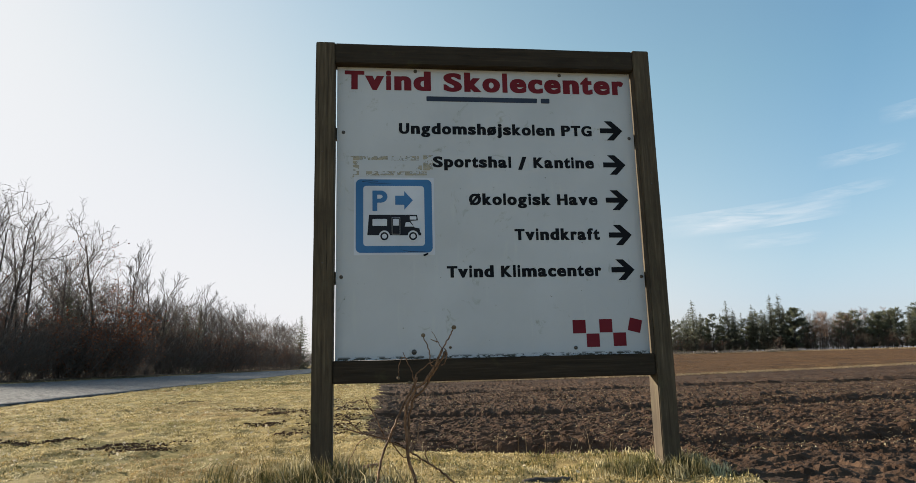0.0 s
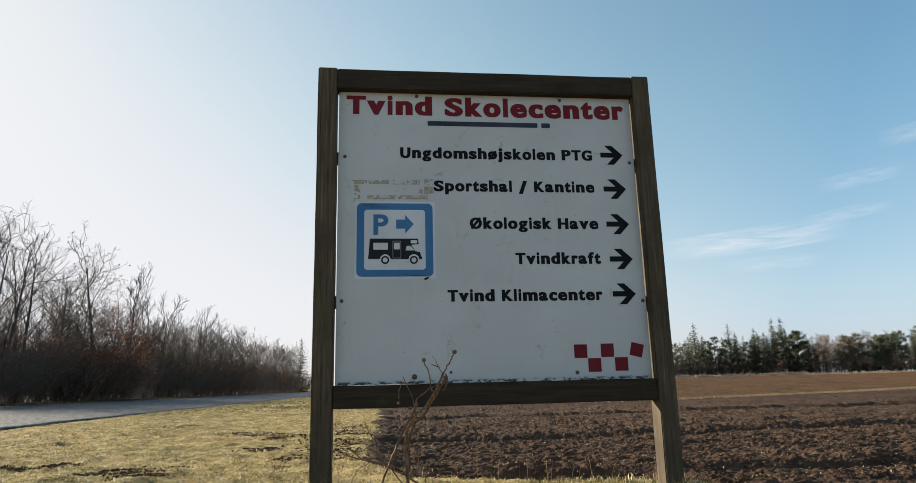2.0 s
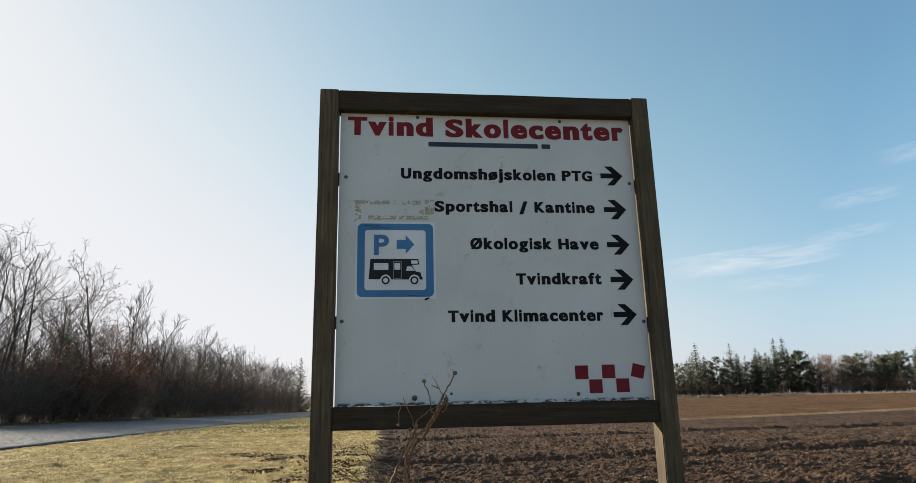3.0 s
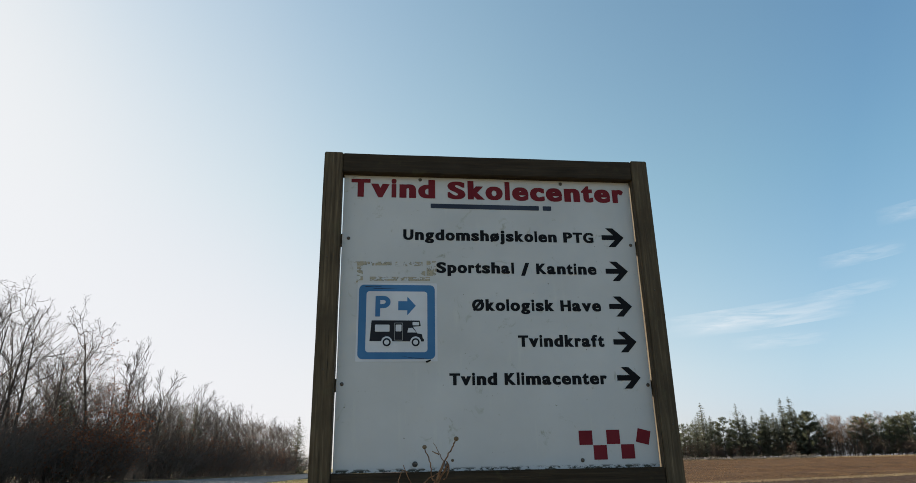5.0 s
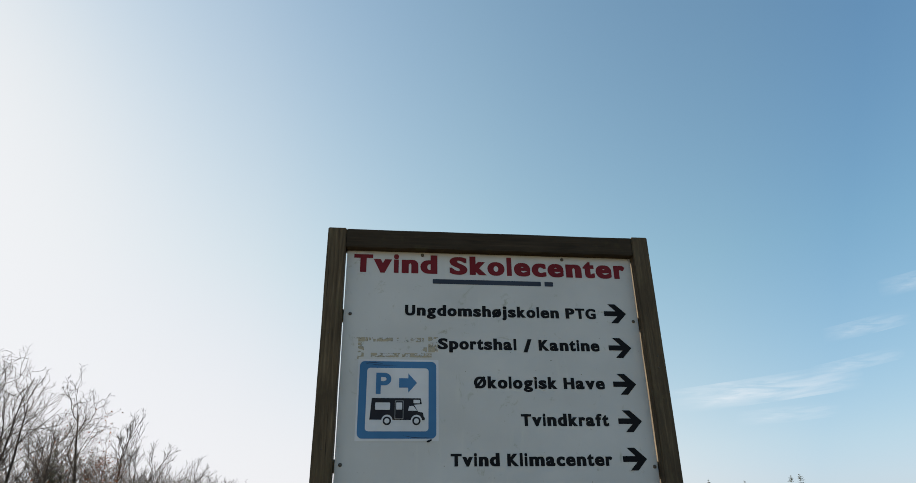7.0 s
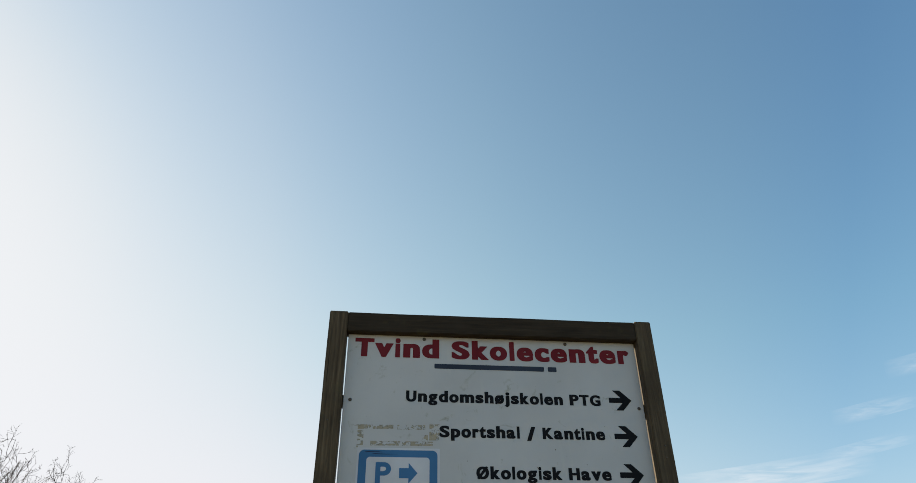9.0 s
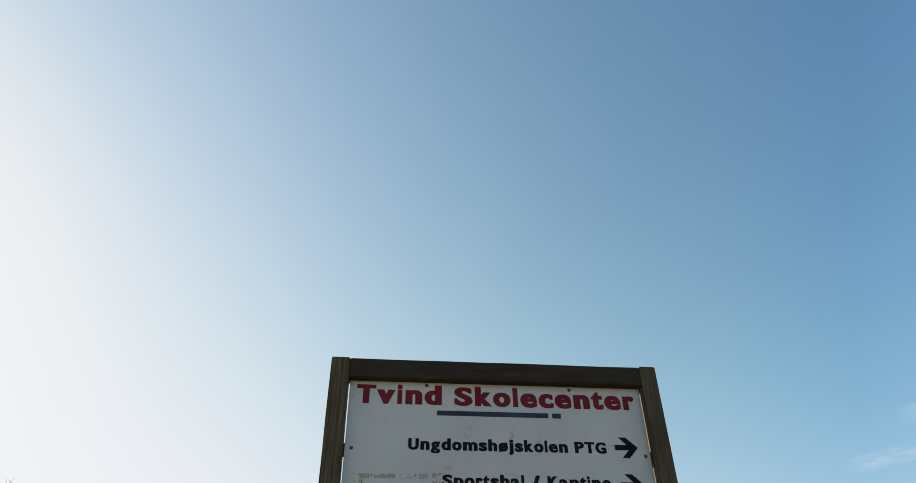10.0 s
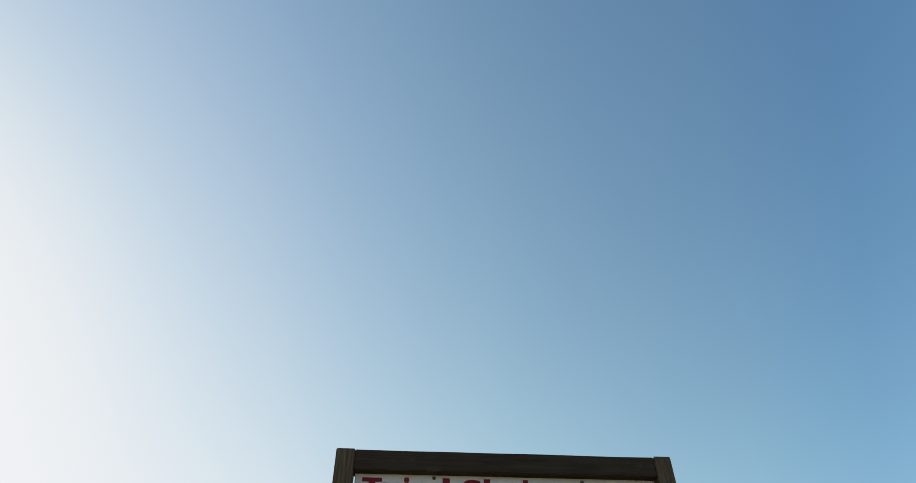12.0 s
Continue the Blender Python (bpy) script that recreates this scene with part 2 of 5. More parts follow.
def leaf_material(name, a, b, glow=0.4):
    m = Mat(name, 0.7, spec=0.2)
    c = m.mix(m.random("island"), a, b)
    shade = m.random("object")
    c = m.mix(m.value(shade, 0.0, 2.2), c, tuple(v * 0.7 for v in a))
    m.color(c)
    return m.through_light(glow).m


TIMBER, RAIL, SHEET = timber_material(), timber_rail_material(), panel_material()
RED = print_material("dark_red_print", (0.130, 0.014, 0.022), 0.76)
BLACK = print_material("black_print", (0.006, 0.007, 0.010), 0.80)
NAVY = print_material("navy_print", (0.030, 0.040, 0.065), 0.78)
BLUE = print_material("blue_print", (0.048, 0.145, 0.31), 0.75)
INK = print_material("faded_black_print", (0.017, 0.019, 0.026), 0.78)
STICKER_WHITE = print_material("white_film", (0.50, 0.52, 0.58), 0.8)
GREY_LINE = print_material("grey_print", (0.22, 0.23, 0.25), 0.8)
RESIDUE, SCREW = residue_material(), metal_material()
SOIL = soil_material("ploughed_soil", (0.027, 0.0150, 0.0094), (0.066, 0.0380, 0.0235), (0.138, 0.088, 0.057))
STUBBLE = blade_material("brown_stubble", ((0.2, (0.035, 0.018, 0.008)), (0.5, (0.12, 0.062, 0.024)), (0.85, (0.22, 0.130, 0.055))), 0.1, False)
DULL_STRAW = blade_material("dull_straw", ((0.2, (0.10, 0.068, 0.034)), (0.5, (0.185, 0.130, 0.070)), (0.85, (0.30, 0.225, 0.130))), 0.2, False)
PALE_STRAW = blade_material("pale_straw", ((0.2, (0.13, 0.092, 0.048)), (0.5, (0.24, 0.172, 0.095)), (0.85, (0.36, 0.27, 0.16))), 0.2, False)
SOIL_FAR, LITTER = stubble_material(), litter_material()
TURF, ASPHALT = turf_material(), asphalt_material()
BLADES = blade_material("winter_grass_blades", ((0.16, (0.06, 0.055, 0.016)), (0.4, (0.29, 0.215, 0.068)), (0.58, (0.52, 0.39, 0.155)), (0.85, (0.75, 0.62, 0.35))))
GREEN_BLADES = blade_material("tall_grass_blades", ((0.24, (0.045, 0.055, 0.014)), (0.45, (0.110, 0.102, 0.030)), (0.60, (0.24, 0.195, 0.065)), (0.85, (0.40, 0.33, 0.15))))
# darker copy of the tall grass; the tufts' inner shade is in the colour
SHADED_BLADES = blade_material("dark_tuft_blades", ((0.24, (0.030, 0.037, 0.012)), (0.45, (0.072, 0.070, 0.024)), (0.60, (0.15, 0.122, 0.046)), (0.85, (0.32, 0.26, 0.12))))
STRAW = blade_material("dry_straw", ((0.3, (0.24, 0.175, 0.085)), (0.7, (0.44, 0.345, 0.20))))
BARK = bark_material("grey_brown_bark", (0.035, 0.028, 0.024), (0.11, 0.090, 0.075))
TWIGS = bark_material("brown_twigs", (0.054, 0.042, 0.035), (0.162, 0.124, 0.102))
RUSSET_TWIGS = bark_material("russet_twigs", (0.11, 0.066, 0.046), (0.26, 0.165, 0.115))
# strong dark and pale contrast also stands in for sunlit stem edges
STALK = bark_material("dry_stalk", (0.026, 0.010, 0.006), (0.36, 0.195, 0.105))
SEED = bark_material("dry_seed_head", (0.05, 0.036, 0.024), (0.22, 0.165, 0.11))
STALK.node_tree.nodes["Principled BSDF"].inputs["Roughness"].default_value = 0.65
STALK.node_tree.nodes["Principled BSDF"].inputs["Specular IOR Level"].default_value = 0.25
BRUSH = bark_material("grey_deadwood", (0.08, 0.068, 0.056), (0.24, 0.205, 0.165))
# needle colours lighter and greyer than foliage is, to imitate distant haze
NEEDLES = leaf_material("spruce_needles", (0.105, 0.112, 0.082), (0.165, 0.168, 0.120), 0.55)
PINE = leaf_material("pine_needles", (0.094, 0.102, 0.064), (0.150, 0.152, 0.092), 0.5)
# colour of the flecks that imitate sun glints on the grass
GLINT = leaf_material("pale_dry_leaves", (0.42, 0.33, 0.20), (0.68, 0.60, 0.45), 0.2)
RUST = leaf_material("withered_leaves", (0.13, 0.046, 0.024), (0.25, 0.110, 0.058), 0.4)


# ---- mesh helpers ----
def mesh_of(name, verts, faces, *mats):
    me = bpy.data.meshes.new(name)
    me.from_pydata(verts, [], faces)
    for m in mats:
        me.materials.append(m)
    me.update()
    return me


def part(name, data, material, parent, label=""):
    """Links a bmesh or mesh as one mesh object under a thing or a part."""
    if isinstance(data, bmesh.types.BMesh):
        me = bpy.data.meshes.new(name)
        data.to_mesh(me)
        data.free()
        me.materials.append(material)
    else:
        me = data
    ob = new(name, me)
    ob.parent = parent
    return tagged(ob, label)


def thing(name, at, label, category, group="", kind=""):
    ob = new(name)
    ob.empty_display_size = 0.1
    ob.location = at
    return tagged(ob, label, category, group, kind)


def box(bm, lo, hi, bevel=0.0):
    lo, hi = Vector(lo), Vector(hi)
    res = bmesh.ops.create_cube(bm, size=1.0, matrix=Matrix.Translation((lo + hi) / 2) @ Matrix.Diagonal((*(hi - lo), 1)))
    if bevel:
        edges = {e for v in res["verts"] for e in v.link_edges}
        bmesh.ops.bevel(bm, geom=list(edges), offset=bevel, segments=2, affect="EDGES", profile=0.6)
    return bm


def outline(bm, pts, y, thick):
    """A flat shape in the x-z plane whose face looks to -y, with its thickness behind."""
    vs = [bm.verts.new((x, y, z)) for x, z in pts]
    f = bm.faces.new(vs)
    f.normal_update()
    if f.normal.y > 0:
        f.normal_flip()
    back = bmesh.ops.extrude_face_region(bm, geom=[f])
    bmesh.ops.translate(bm, verts=[v for v in back["geom"] if isinstance(v, bmesh.types.BMVert)], vec=(0, thick, 0))
    bmesh.ops.triangulate(bm, faces=bm.faces[:])
    bmesh.ops.recalc_face_normals(bm, faces=bm.faces[:])
    return bm


def rounded(x0, z0, x1, z1, r, n=6):
    pts = []
    for cx, cz, a in ((x1 - r, z1 - r, 0), (x0 + r, z1 - r, 90), (x0 + r, z0 + r, 180), (x1 - r, z0 + r, 270)):
        for i in range(n + 1):
            b = radians(a + 90 * i / n)
            pts.append((cx + r * math.cos(b), cz + r * math.sin(b)))
    return pts


def disc(x, z, r, n=24):
    return [(x + r * math.cos(2 * math.pi * i / n), z + r * math.sin(2 * math.pi * i / n)) for i in range(n)]


def tubes(lines, sides=3):
    """Vertices and faces of tapered tubes; a line is a list of (point, radius)."""
    verts, faces = [], []
    ring = [(math.cos(2 * math.pi * k / sides), math.sin(2 * math.pi * k / sides)) for k in range(sides)]
    for line in lines:
        start = len(verts)
        n = len(line)
        for i, (p, r) in enumerate(line):
            d = (line[min(i + 1, n - 1)][0] - line[max(i - 1, 0)][0])
            if d.length < 1e-6:
                d = Vector((0, 0, 1))
            d.normalize()
            a = d.cross(Vector((0.31, 0.95, 0.05)))
            a.normalize()
            b = d.cross(a)
            for c, s in ring:
                verts.append(p + (a * c + b * s) * r)
        for i in range(n - 1):
            for k in range(sides):
                k2 = (k + 1) % sides
                faces.append((start + i * sides + k, start + i * sides + k2, start + (i + 1) * sides + k2, start + (i + 1) * sides + k))
        if sides > 3:
            faces.append(tuple(start + (n - 1) * sides + k for k in range(sides)))
    return verts, faces


def lattice(x, y, seed):
    """Value noise from 0 to 1 on arrays."""
    def h(i, j):
        v = np.sin(i * 127.1 + j * 311.7 + seed * 74.7) * 43758.5453
        return v - np.floor(v)
    i, j = np.floor(x), np.floor(y)
    u, v = x - i, y - j
    u, v = u * u * (3 - 2 * u), v * v * (3 - 2 * v)
    return (h(i, j) * (1 - u) + h(i + 1, j) * u) * (1 - v) + (h(i, j + 1) * (1 - u) + h(i + 1, j + 1) * u) * v


def fractal(x, y, seed, octaves=4):
    total, amp, out = 0.0, 1.0, 0.0
    for o in range(octaves):
        out = out + amp * lattice(x * 2 ** o, y * 2 ** o, seed + o)
        total += amp
        amp *= 0.5
    return out / total


def smooth(v, a, b):
    t = np.clip((v - a) / (b - a), 0, 1)
    return t * t * (3 - 2 * t)


# ---- the lie of the land ----
ROAD_NEAR, ROAD_FAR = -6.45, -12.6


def land(x, y):
    """Ground height: level by the sign, a banked road to one side, a slow rise over the fields."""
    x, y = np.asarray(x, float), np.asarray(y, float)
    bank = 0.028 * np.clip(-6.3 - x, 0, 7.5)
    dip = -0.0034 * np.clip(y - 12, 0, 110) * (1 - smooth(x, -6, 3))
    rise = 0.0058 * np.clip(np.hypot(x, y) - 22, 0, 160) * smooth(x, 3, 18)
    return bank + dip + rise


def graded(lo, hi, centre0, centre1, fine, growth):
    """Coordinates that are fine between two values and grow coarser away from them."""
    mid = list(np.arange(centre0, centre1, fine))
    left, right, s = [], [], fine
    p = centre0
    while p > lo:
        s *= growth
        p -= s
        left.append(max(p, lo))
    s, p = fine, mid[-1]
    while p < hi:
        s *= growth
        p += s
        right.append(min(p, hi))
    return np.array(left[::-1] + mid + right)


def sheet_mesh(name, xs, ys, height, material, keep=None, smooth_faces=True):
    X, Y = np.meshgrid(xs, ys)
    Z = height(X, Y)
    nx, ny = len(xs), len(ys)
    verts = np.stack([X, Y, Z], -1).reshape(-1, 3)
    i = np.arange(nx * ny).reshape(ny, nx)
    quads = np.stack([i[:-1, :-1], i[:-1, 1:], i[1:, 1:], i[1:, :-1]], -1).reshape(-1, 4)
    if keep is not None:
        c = verts[quads].mean(1)
        quads = quads[keep(c[:, 0], c[:, 1])]
    me = mesh_of(name, verts.tolist(), quads.tolist(), material)
    if smooth_faces:
        me.polygons.foreach_set("use_smooth", [True] * len(me.polygons))
    return me


def field_edge(y):
    """x of the border between verge and ploughed soil."""
    return np.where(y < 1.9, np.minimum(-0.60 + 1.6 * np.clip(1.9 - y, 0, 2) ** 2 * 0.35, 0.98), -0.60) + 0.34 * (fractal(y * 1.9, y * 0 + 3.3, 5) - 0.5)


def verge_end(x):
    """y of the border between the grass by the sign and the ploughed soil."""
    return 0.66 - 0.12 * smooth(x, 0.1, 0.8) - 2.0 * smooth(x, 0.84, 1.22) + 0.18 * (fractal(x * 1.6, x * 0 + 1.7, 9) - 0.5)


def strip_line(x):
    """y of the pale grass strip that parts the two fields."""
    return 13.6 + 0.35 * np.clip(x - 6.5, 0, 200) ** 1.07


def in_field(x, y):
    return (x > field_edge(y)) & (y > verge_end(x)) & (y < strip_line(x) + 0.12)


ground_xs = graded(-3000, 3000, -5.2, 3, 0.06, 1.07)
ground_ys = graded(-3000, 3000, -1, 6, 0.06, 1.06)


def ground_height(x, y):
    near = 1 - smooth(np.hypot(x, y), 25, 60)
    lumps = 0.05 * (fractal(x * 0.9, y * 0.9, 21) - 0.5) + 0.030 * (fractal(x * 3.1, y * 3.1, 33) - 0.5) + 0.050 * (fractal(x * 7.3, y * 7.3, 37, 2) - 0.5) + 0.022 * (fractal(x * 17, y * 17, 39, 2) - 0.5)
    off_road = 1 - smooth(-x, 5.9, 6.4) * (1 - smooth(-x, 12.8, 13.6))
    soil = smooth(x, field_edge(y) + 0.0, field_edge(y) + 0.3) * smooth(y, verge_end(x) + 0.0, verge_end(x) + 0.3)
    tracks = smooth(-x, 6.2, 6.5) * (1 - smooth(-x, 12.5, 12.9))
    return land(x, y) + lumps * near * off_road * (1 - 0.8 * soil) - 0.15 * soil * smooth(x, -2, 0) * (1 - smooth(np.hypot(x, y), 120, 146)) - 0.06 * tracks


ground = tagged(new("ground", sheet_mesh("ground", ground_xs, ground_ys, ground_height, TURF)),
                "yellowed winter grass with bare patches of soil", "ground", kind="structure")

road_ys = graded(-400, 600, -4, 40, 0.5, 1.12)
road_xs = np.linspace(ROAD_FAR, ROAD_NEAR, 26)


def road_height(x, y):
    wobble = 0.09 * (fractal(y * 0.8, y * 0 + 2.0, 41) - 0.5)
    return land(x + wobble, y) + 0.012


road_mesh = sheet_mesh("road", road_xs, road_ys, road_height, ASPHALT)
for v in road_mesh.vertices:  # frayed edges
    edge = max(0, abs(v.co.x - (ROAD_NEAR + ROAD_FAR) / 2) - 2.6) / 0.5
    v.co.x += edge * 0.16 * (noise.noise(Vector((v.co.y * 0.9, v.co.x, 0))))
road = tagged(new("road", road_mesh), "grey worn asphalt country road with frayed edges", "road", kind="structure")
thick = road.modifiers.new("depth", "SOLIDIFY")
thick.thickness, thick.offset = 0.06, -1


def furrows(x, y):
    w = y + 0.35 * (fractal(x * 0.35, y * 0.2, 51) - 0.5) - 0.03 * x
    rows = 0.008 * np.sin(w * 2 * math.pi / 0.42)
    deep = 0.0
    for at, amount in ((1.08, 0.065), (3.95, 0.09), (5.6, 0.03), (8.6, 0.07)):
        gap = w - at + 0.12 * (fractal(x * 1.1, x * 0 + at, 57) - 0.5)
        deep = deep - amount * np.exp(-(gap / 0.075) ** 2) + amount * 0.55 * np.exp(-((gap - 0.24) / 0.14) ** 2)
    return rows + deep


def field_height(x, y):
    rough = 0.06 * (fractal(x * 2.2, y * 2.6, 61, 3) - 0.5) + 0.038 * (np.abs(fractal(x * 9, y * 15, 71, 4) - 0.5) * 2) + 0.036 * np.clip(fractal(x * 19, y * 23, 77, 2) - 0.5, 0, 1)
    edge = np.minimum(smooth(x - field_edge(y), 0, 0.35), smooth(y - verge_end(x), 0, 0.3))
    border = smooth(y, strip_line(x) - 1.8, strip_line(x) - 0.2)
    return land(x, y) + 0.004 - 0.059 * edge * (1 - border) + (rough * (1 - 0.7 * border) + furrows(x, y)) * (0.35 + 0.65 * edge)


field_xs = graded(-0.9, 260, -0.9, 3.6, 0.019, 1.022)
field_ys = graded(-1.5, 110, -1.5, 3.0, 0.019, 1.018)
field = tagged(new("ploughed_field", sheet_mesh("ploughed_field", field_xs, field_ys, field_height, SOIL, in_field, False)),
               "dark brown freshly ploughed soil with furrows and clods", "field", kind="structure")


def far_height(x, y):
    return land(x, y) + 0.012 + 0.10 * (fractal(x * 0.25, y * 0.8, 81) - 0.4) * smooth(y - strip_line(x), 0.2, 4.0)


def in_far(x, y):
    r = np.hypot(x, y)
    return (y > strip_line(x) - 0.15) & (r < 148 + 6 * fractal(x * 0.05, y * 0.05, 87)) & (x > -0.5)


far_field = tagged(new("stubble_field", sheet_mesh("stubble_field", graded(-0.5, 170, 0, 20, 0.5, 1.04), graded(13, 170, 13.5, 30, 0.3, 1.05), far_height, SOIL_FAR, in_far)),
                   "lighter reddish brown harrowed field", "field", kind="structure")


def litter_height(x, y):
    return land(x, y) + 0.03 + 0.10 * (fractal(x * 0.8, y * 0.8, 97) - 0.4) * smooth(-x, 13.2, 14.5)


wood_floor = tagged(new("wood_floor", sheet_mesh("wood_floor", graded(-60, -13.05, -20, -13.05, 0.25, 1.15), graded(-20, 150, 8, 50, 0.3, 1.06), litter_height, LITTER,
                    lambda x, y: x < -13.3 + 0.5 * (fractal(y * 0.7, y * 0, 99) - 0.5))), "brown leaf litter under the bare trees", "ground", kind="structure")

# ---- the sign ----
TOP = 1.997
sign = thing("direction_sign", (0, 0, 0), "white direction sign in a weathered timber frame standing in grass", "sign")


def beam(name, lo, hi, mat, seed, label=""):
    """A sawn timber with eased edges, cut across its length and slightly warped."""
    bm = box(bmesh.new(), lo, hi)
    axis = max(range(3), key=lambda k: hi[k] - lo[k])
    long_edges = [e for e in bm.edges if abs((e.verts[0].co - e.verts[1].co)[axis]) > 0.2]
    bmesh.ops.subdivide_edges(bm, edges=long_edges, cuts=14, use_grid_fill=True)
    sharp = [e for e in bm.edges if len(e.link_faces) == 2 and e.calc_face_angle() > 0.5]
    bmesh.ops.bevel(bm, geom=sharp, offset=0.004, segments=2, affect="EDGES")
    for v in bm.verts:
        t = v.co[axis] * 3.1 + seed
        for k in range(3):
            if k != axis:
                v.co[k] += 0.0022 * noise.noise(Vector((t, k * 5.0, seed))) + 0.0008 * noise.noise(v.co * 60)
    bmesh.ops.recalc_face_normals(bm, faces=bm.faces[:])
    return part(name, bm, mat, sign, label)


beam("post", (-0.810, 0.0, -0.30), (-0.722, 0.098, TOP), TIMBER, 1)
beam("post", (0.724, 0.0, -0.30), (0.808, 0.098, TOP + 0.002), TIMBER, 2)
beam("top_rail", (-0.7215, 0.004, 1.895), (0.7235, 0.096, TOP - 0.003), RAIL, 3, "mossy top rail of the frame")
beam("bottom_rail", (-0.7215, 0.006, 0.425), (0.7235, 0.092, 0.522), RAIL, 4)

PANEL_Y = 0.045
panel = part("panel", box(bmesh.new(), (-0.7145, PANEL_Y, 0.5222), (0.7185, PANEL_Y + 0.006, 1.894), 0.0015), SHEET, sign, "white sheet with stains and scuffs")
for x, z in ((-0.690, 1.569), (0.697, 1.558), (-0.694, 0.891), (0.704, 0.879)):
    side = -1 if x < 0 else 1
    bm = box(bmesh.new(), (min(x - side * 0.06, x + side * 0.035), PANEL_Y + 0.008, z - 0.030), (max(x - side * 0.06, side * (0.7215 if side < 0 else 0.7235)), PANEL_Y + 0.045, z + 0.024), 0.002)
    part("bracket", bm, TIMBER, sign)
for x, z, r in ((-0.684, 1.569, 0.0085), (0.694, 1.558, 0.0085), (-0.690, 0.891, 0.0085), (0.703, 0.879, 0.0085), (-0.346, 1.880, 0.009), (0.361, 1.878, 0.009),
                (-0.369, 0.553, 0.012), (-0.232, 0.545, 0.011), (0.367, 0.556, 0.009)):
    bm = bmesh.new()
    bmesh.ops.create_uvsphere(bm, u_segments=14, v_segments=8, radius=r, matrix=Matrix.Translation((x, PANEL_Y - 0.0002, z)) @ Matrix.Diagonal((1, 0.55, 1, 1)))
    box(bm, (x - r * 0.6, PANEL_Y - r * 0.58, z - r * 0.09), (x + r * 0.6, PANEL_Y - r * 0.45, z + r * 0.09))
    part("screw", bm, SCREW, panel, "dull rusty screw head")


# advance width and side bearings of the sign's broad sans-serif letters, in ems
WIDTHS = {"T": 0.682, "S": 0.710, "U": 0.812, "P": 0.733, "G": 0.811, "K": 0.771, "H": 0.837, "Ø": 0.850, "/": 0.689, " ": 0.342,
          "a": 0.668, "c": 0.588, "d": 0.699, "e": 0.664, "f": 0.422, "g": 0.699, "h": 0.712, "i": 0.342, "j": 0.403, "k": 0.671, "l": 0.342, "m": 1.058,
          "n": 0.712, "o": 0.687, "p": 0.699, "r": 0.497, "s": 0.593, "t": 0.455, "v": 0.650, "ø": 0.687}
BEARING = {"T": (0.02, 0.02), "v": (0.01, 0.01), "U": (0.08, 0.08), "j": (-0.03, 0.085), "k": (0.08, 0.0), "P": (0.085, 0.035), "G": (0.045, 0.07), "S": (0.045, 0.04), "p": (0.075, 0.04), "r": (0.08, 0.0), "t": (0.015, 0.02),
           "a": (0.035, 0.075), "/": (0.06, 0.06), "K": (0.085, 0.0), "H": (0.08, 0.08), "f": (0.015, 0.0), "g": (0.04, 0.075), "d": (0.04, 0.075), "c": (0.04, 0.035), "s": (0.035, 0.035), "Ø": (0.045, 0.045)}
GLYPHS = {}


def glyph(ch, bold):
    """Vertices and faces of one letter of the built-in font with widened strokes, standing on y = 0."""
    if (ch, bold) not in GLYPHS:
        cu = bpy.data.curves.new("words", "FONT")
        cu.body, cu.resolution_u = ch, 5
        cu.bevel_depth, cu.bevel_resolution = bold / 2, 0
        ob = new("words", cu)
        bpy.context.view_layer.update()
        me = bpy.data.meshes.new_from_object(ob.evaluated_get(bpy.context.evaluated_depsgraph_get()))
        bpy.data.objects.remove(ob)
        bm = bmesh.new()
        bm.from_mesh(me)
        bmesh.ops.remove_doubles(bm, verts=bm.verts, dist=1e-5)
        bm.verts.index_update()
        GLYPHS[ch, bold] = [v.co.copy() for v in bm.verts], [tuple(v.index for v in f.verts) for f in bm.faces]
        bm.free()
    return GLYPHS[ch, bold]


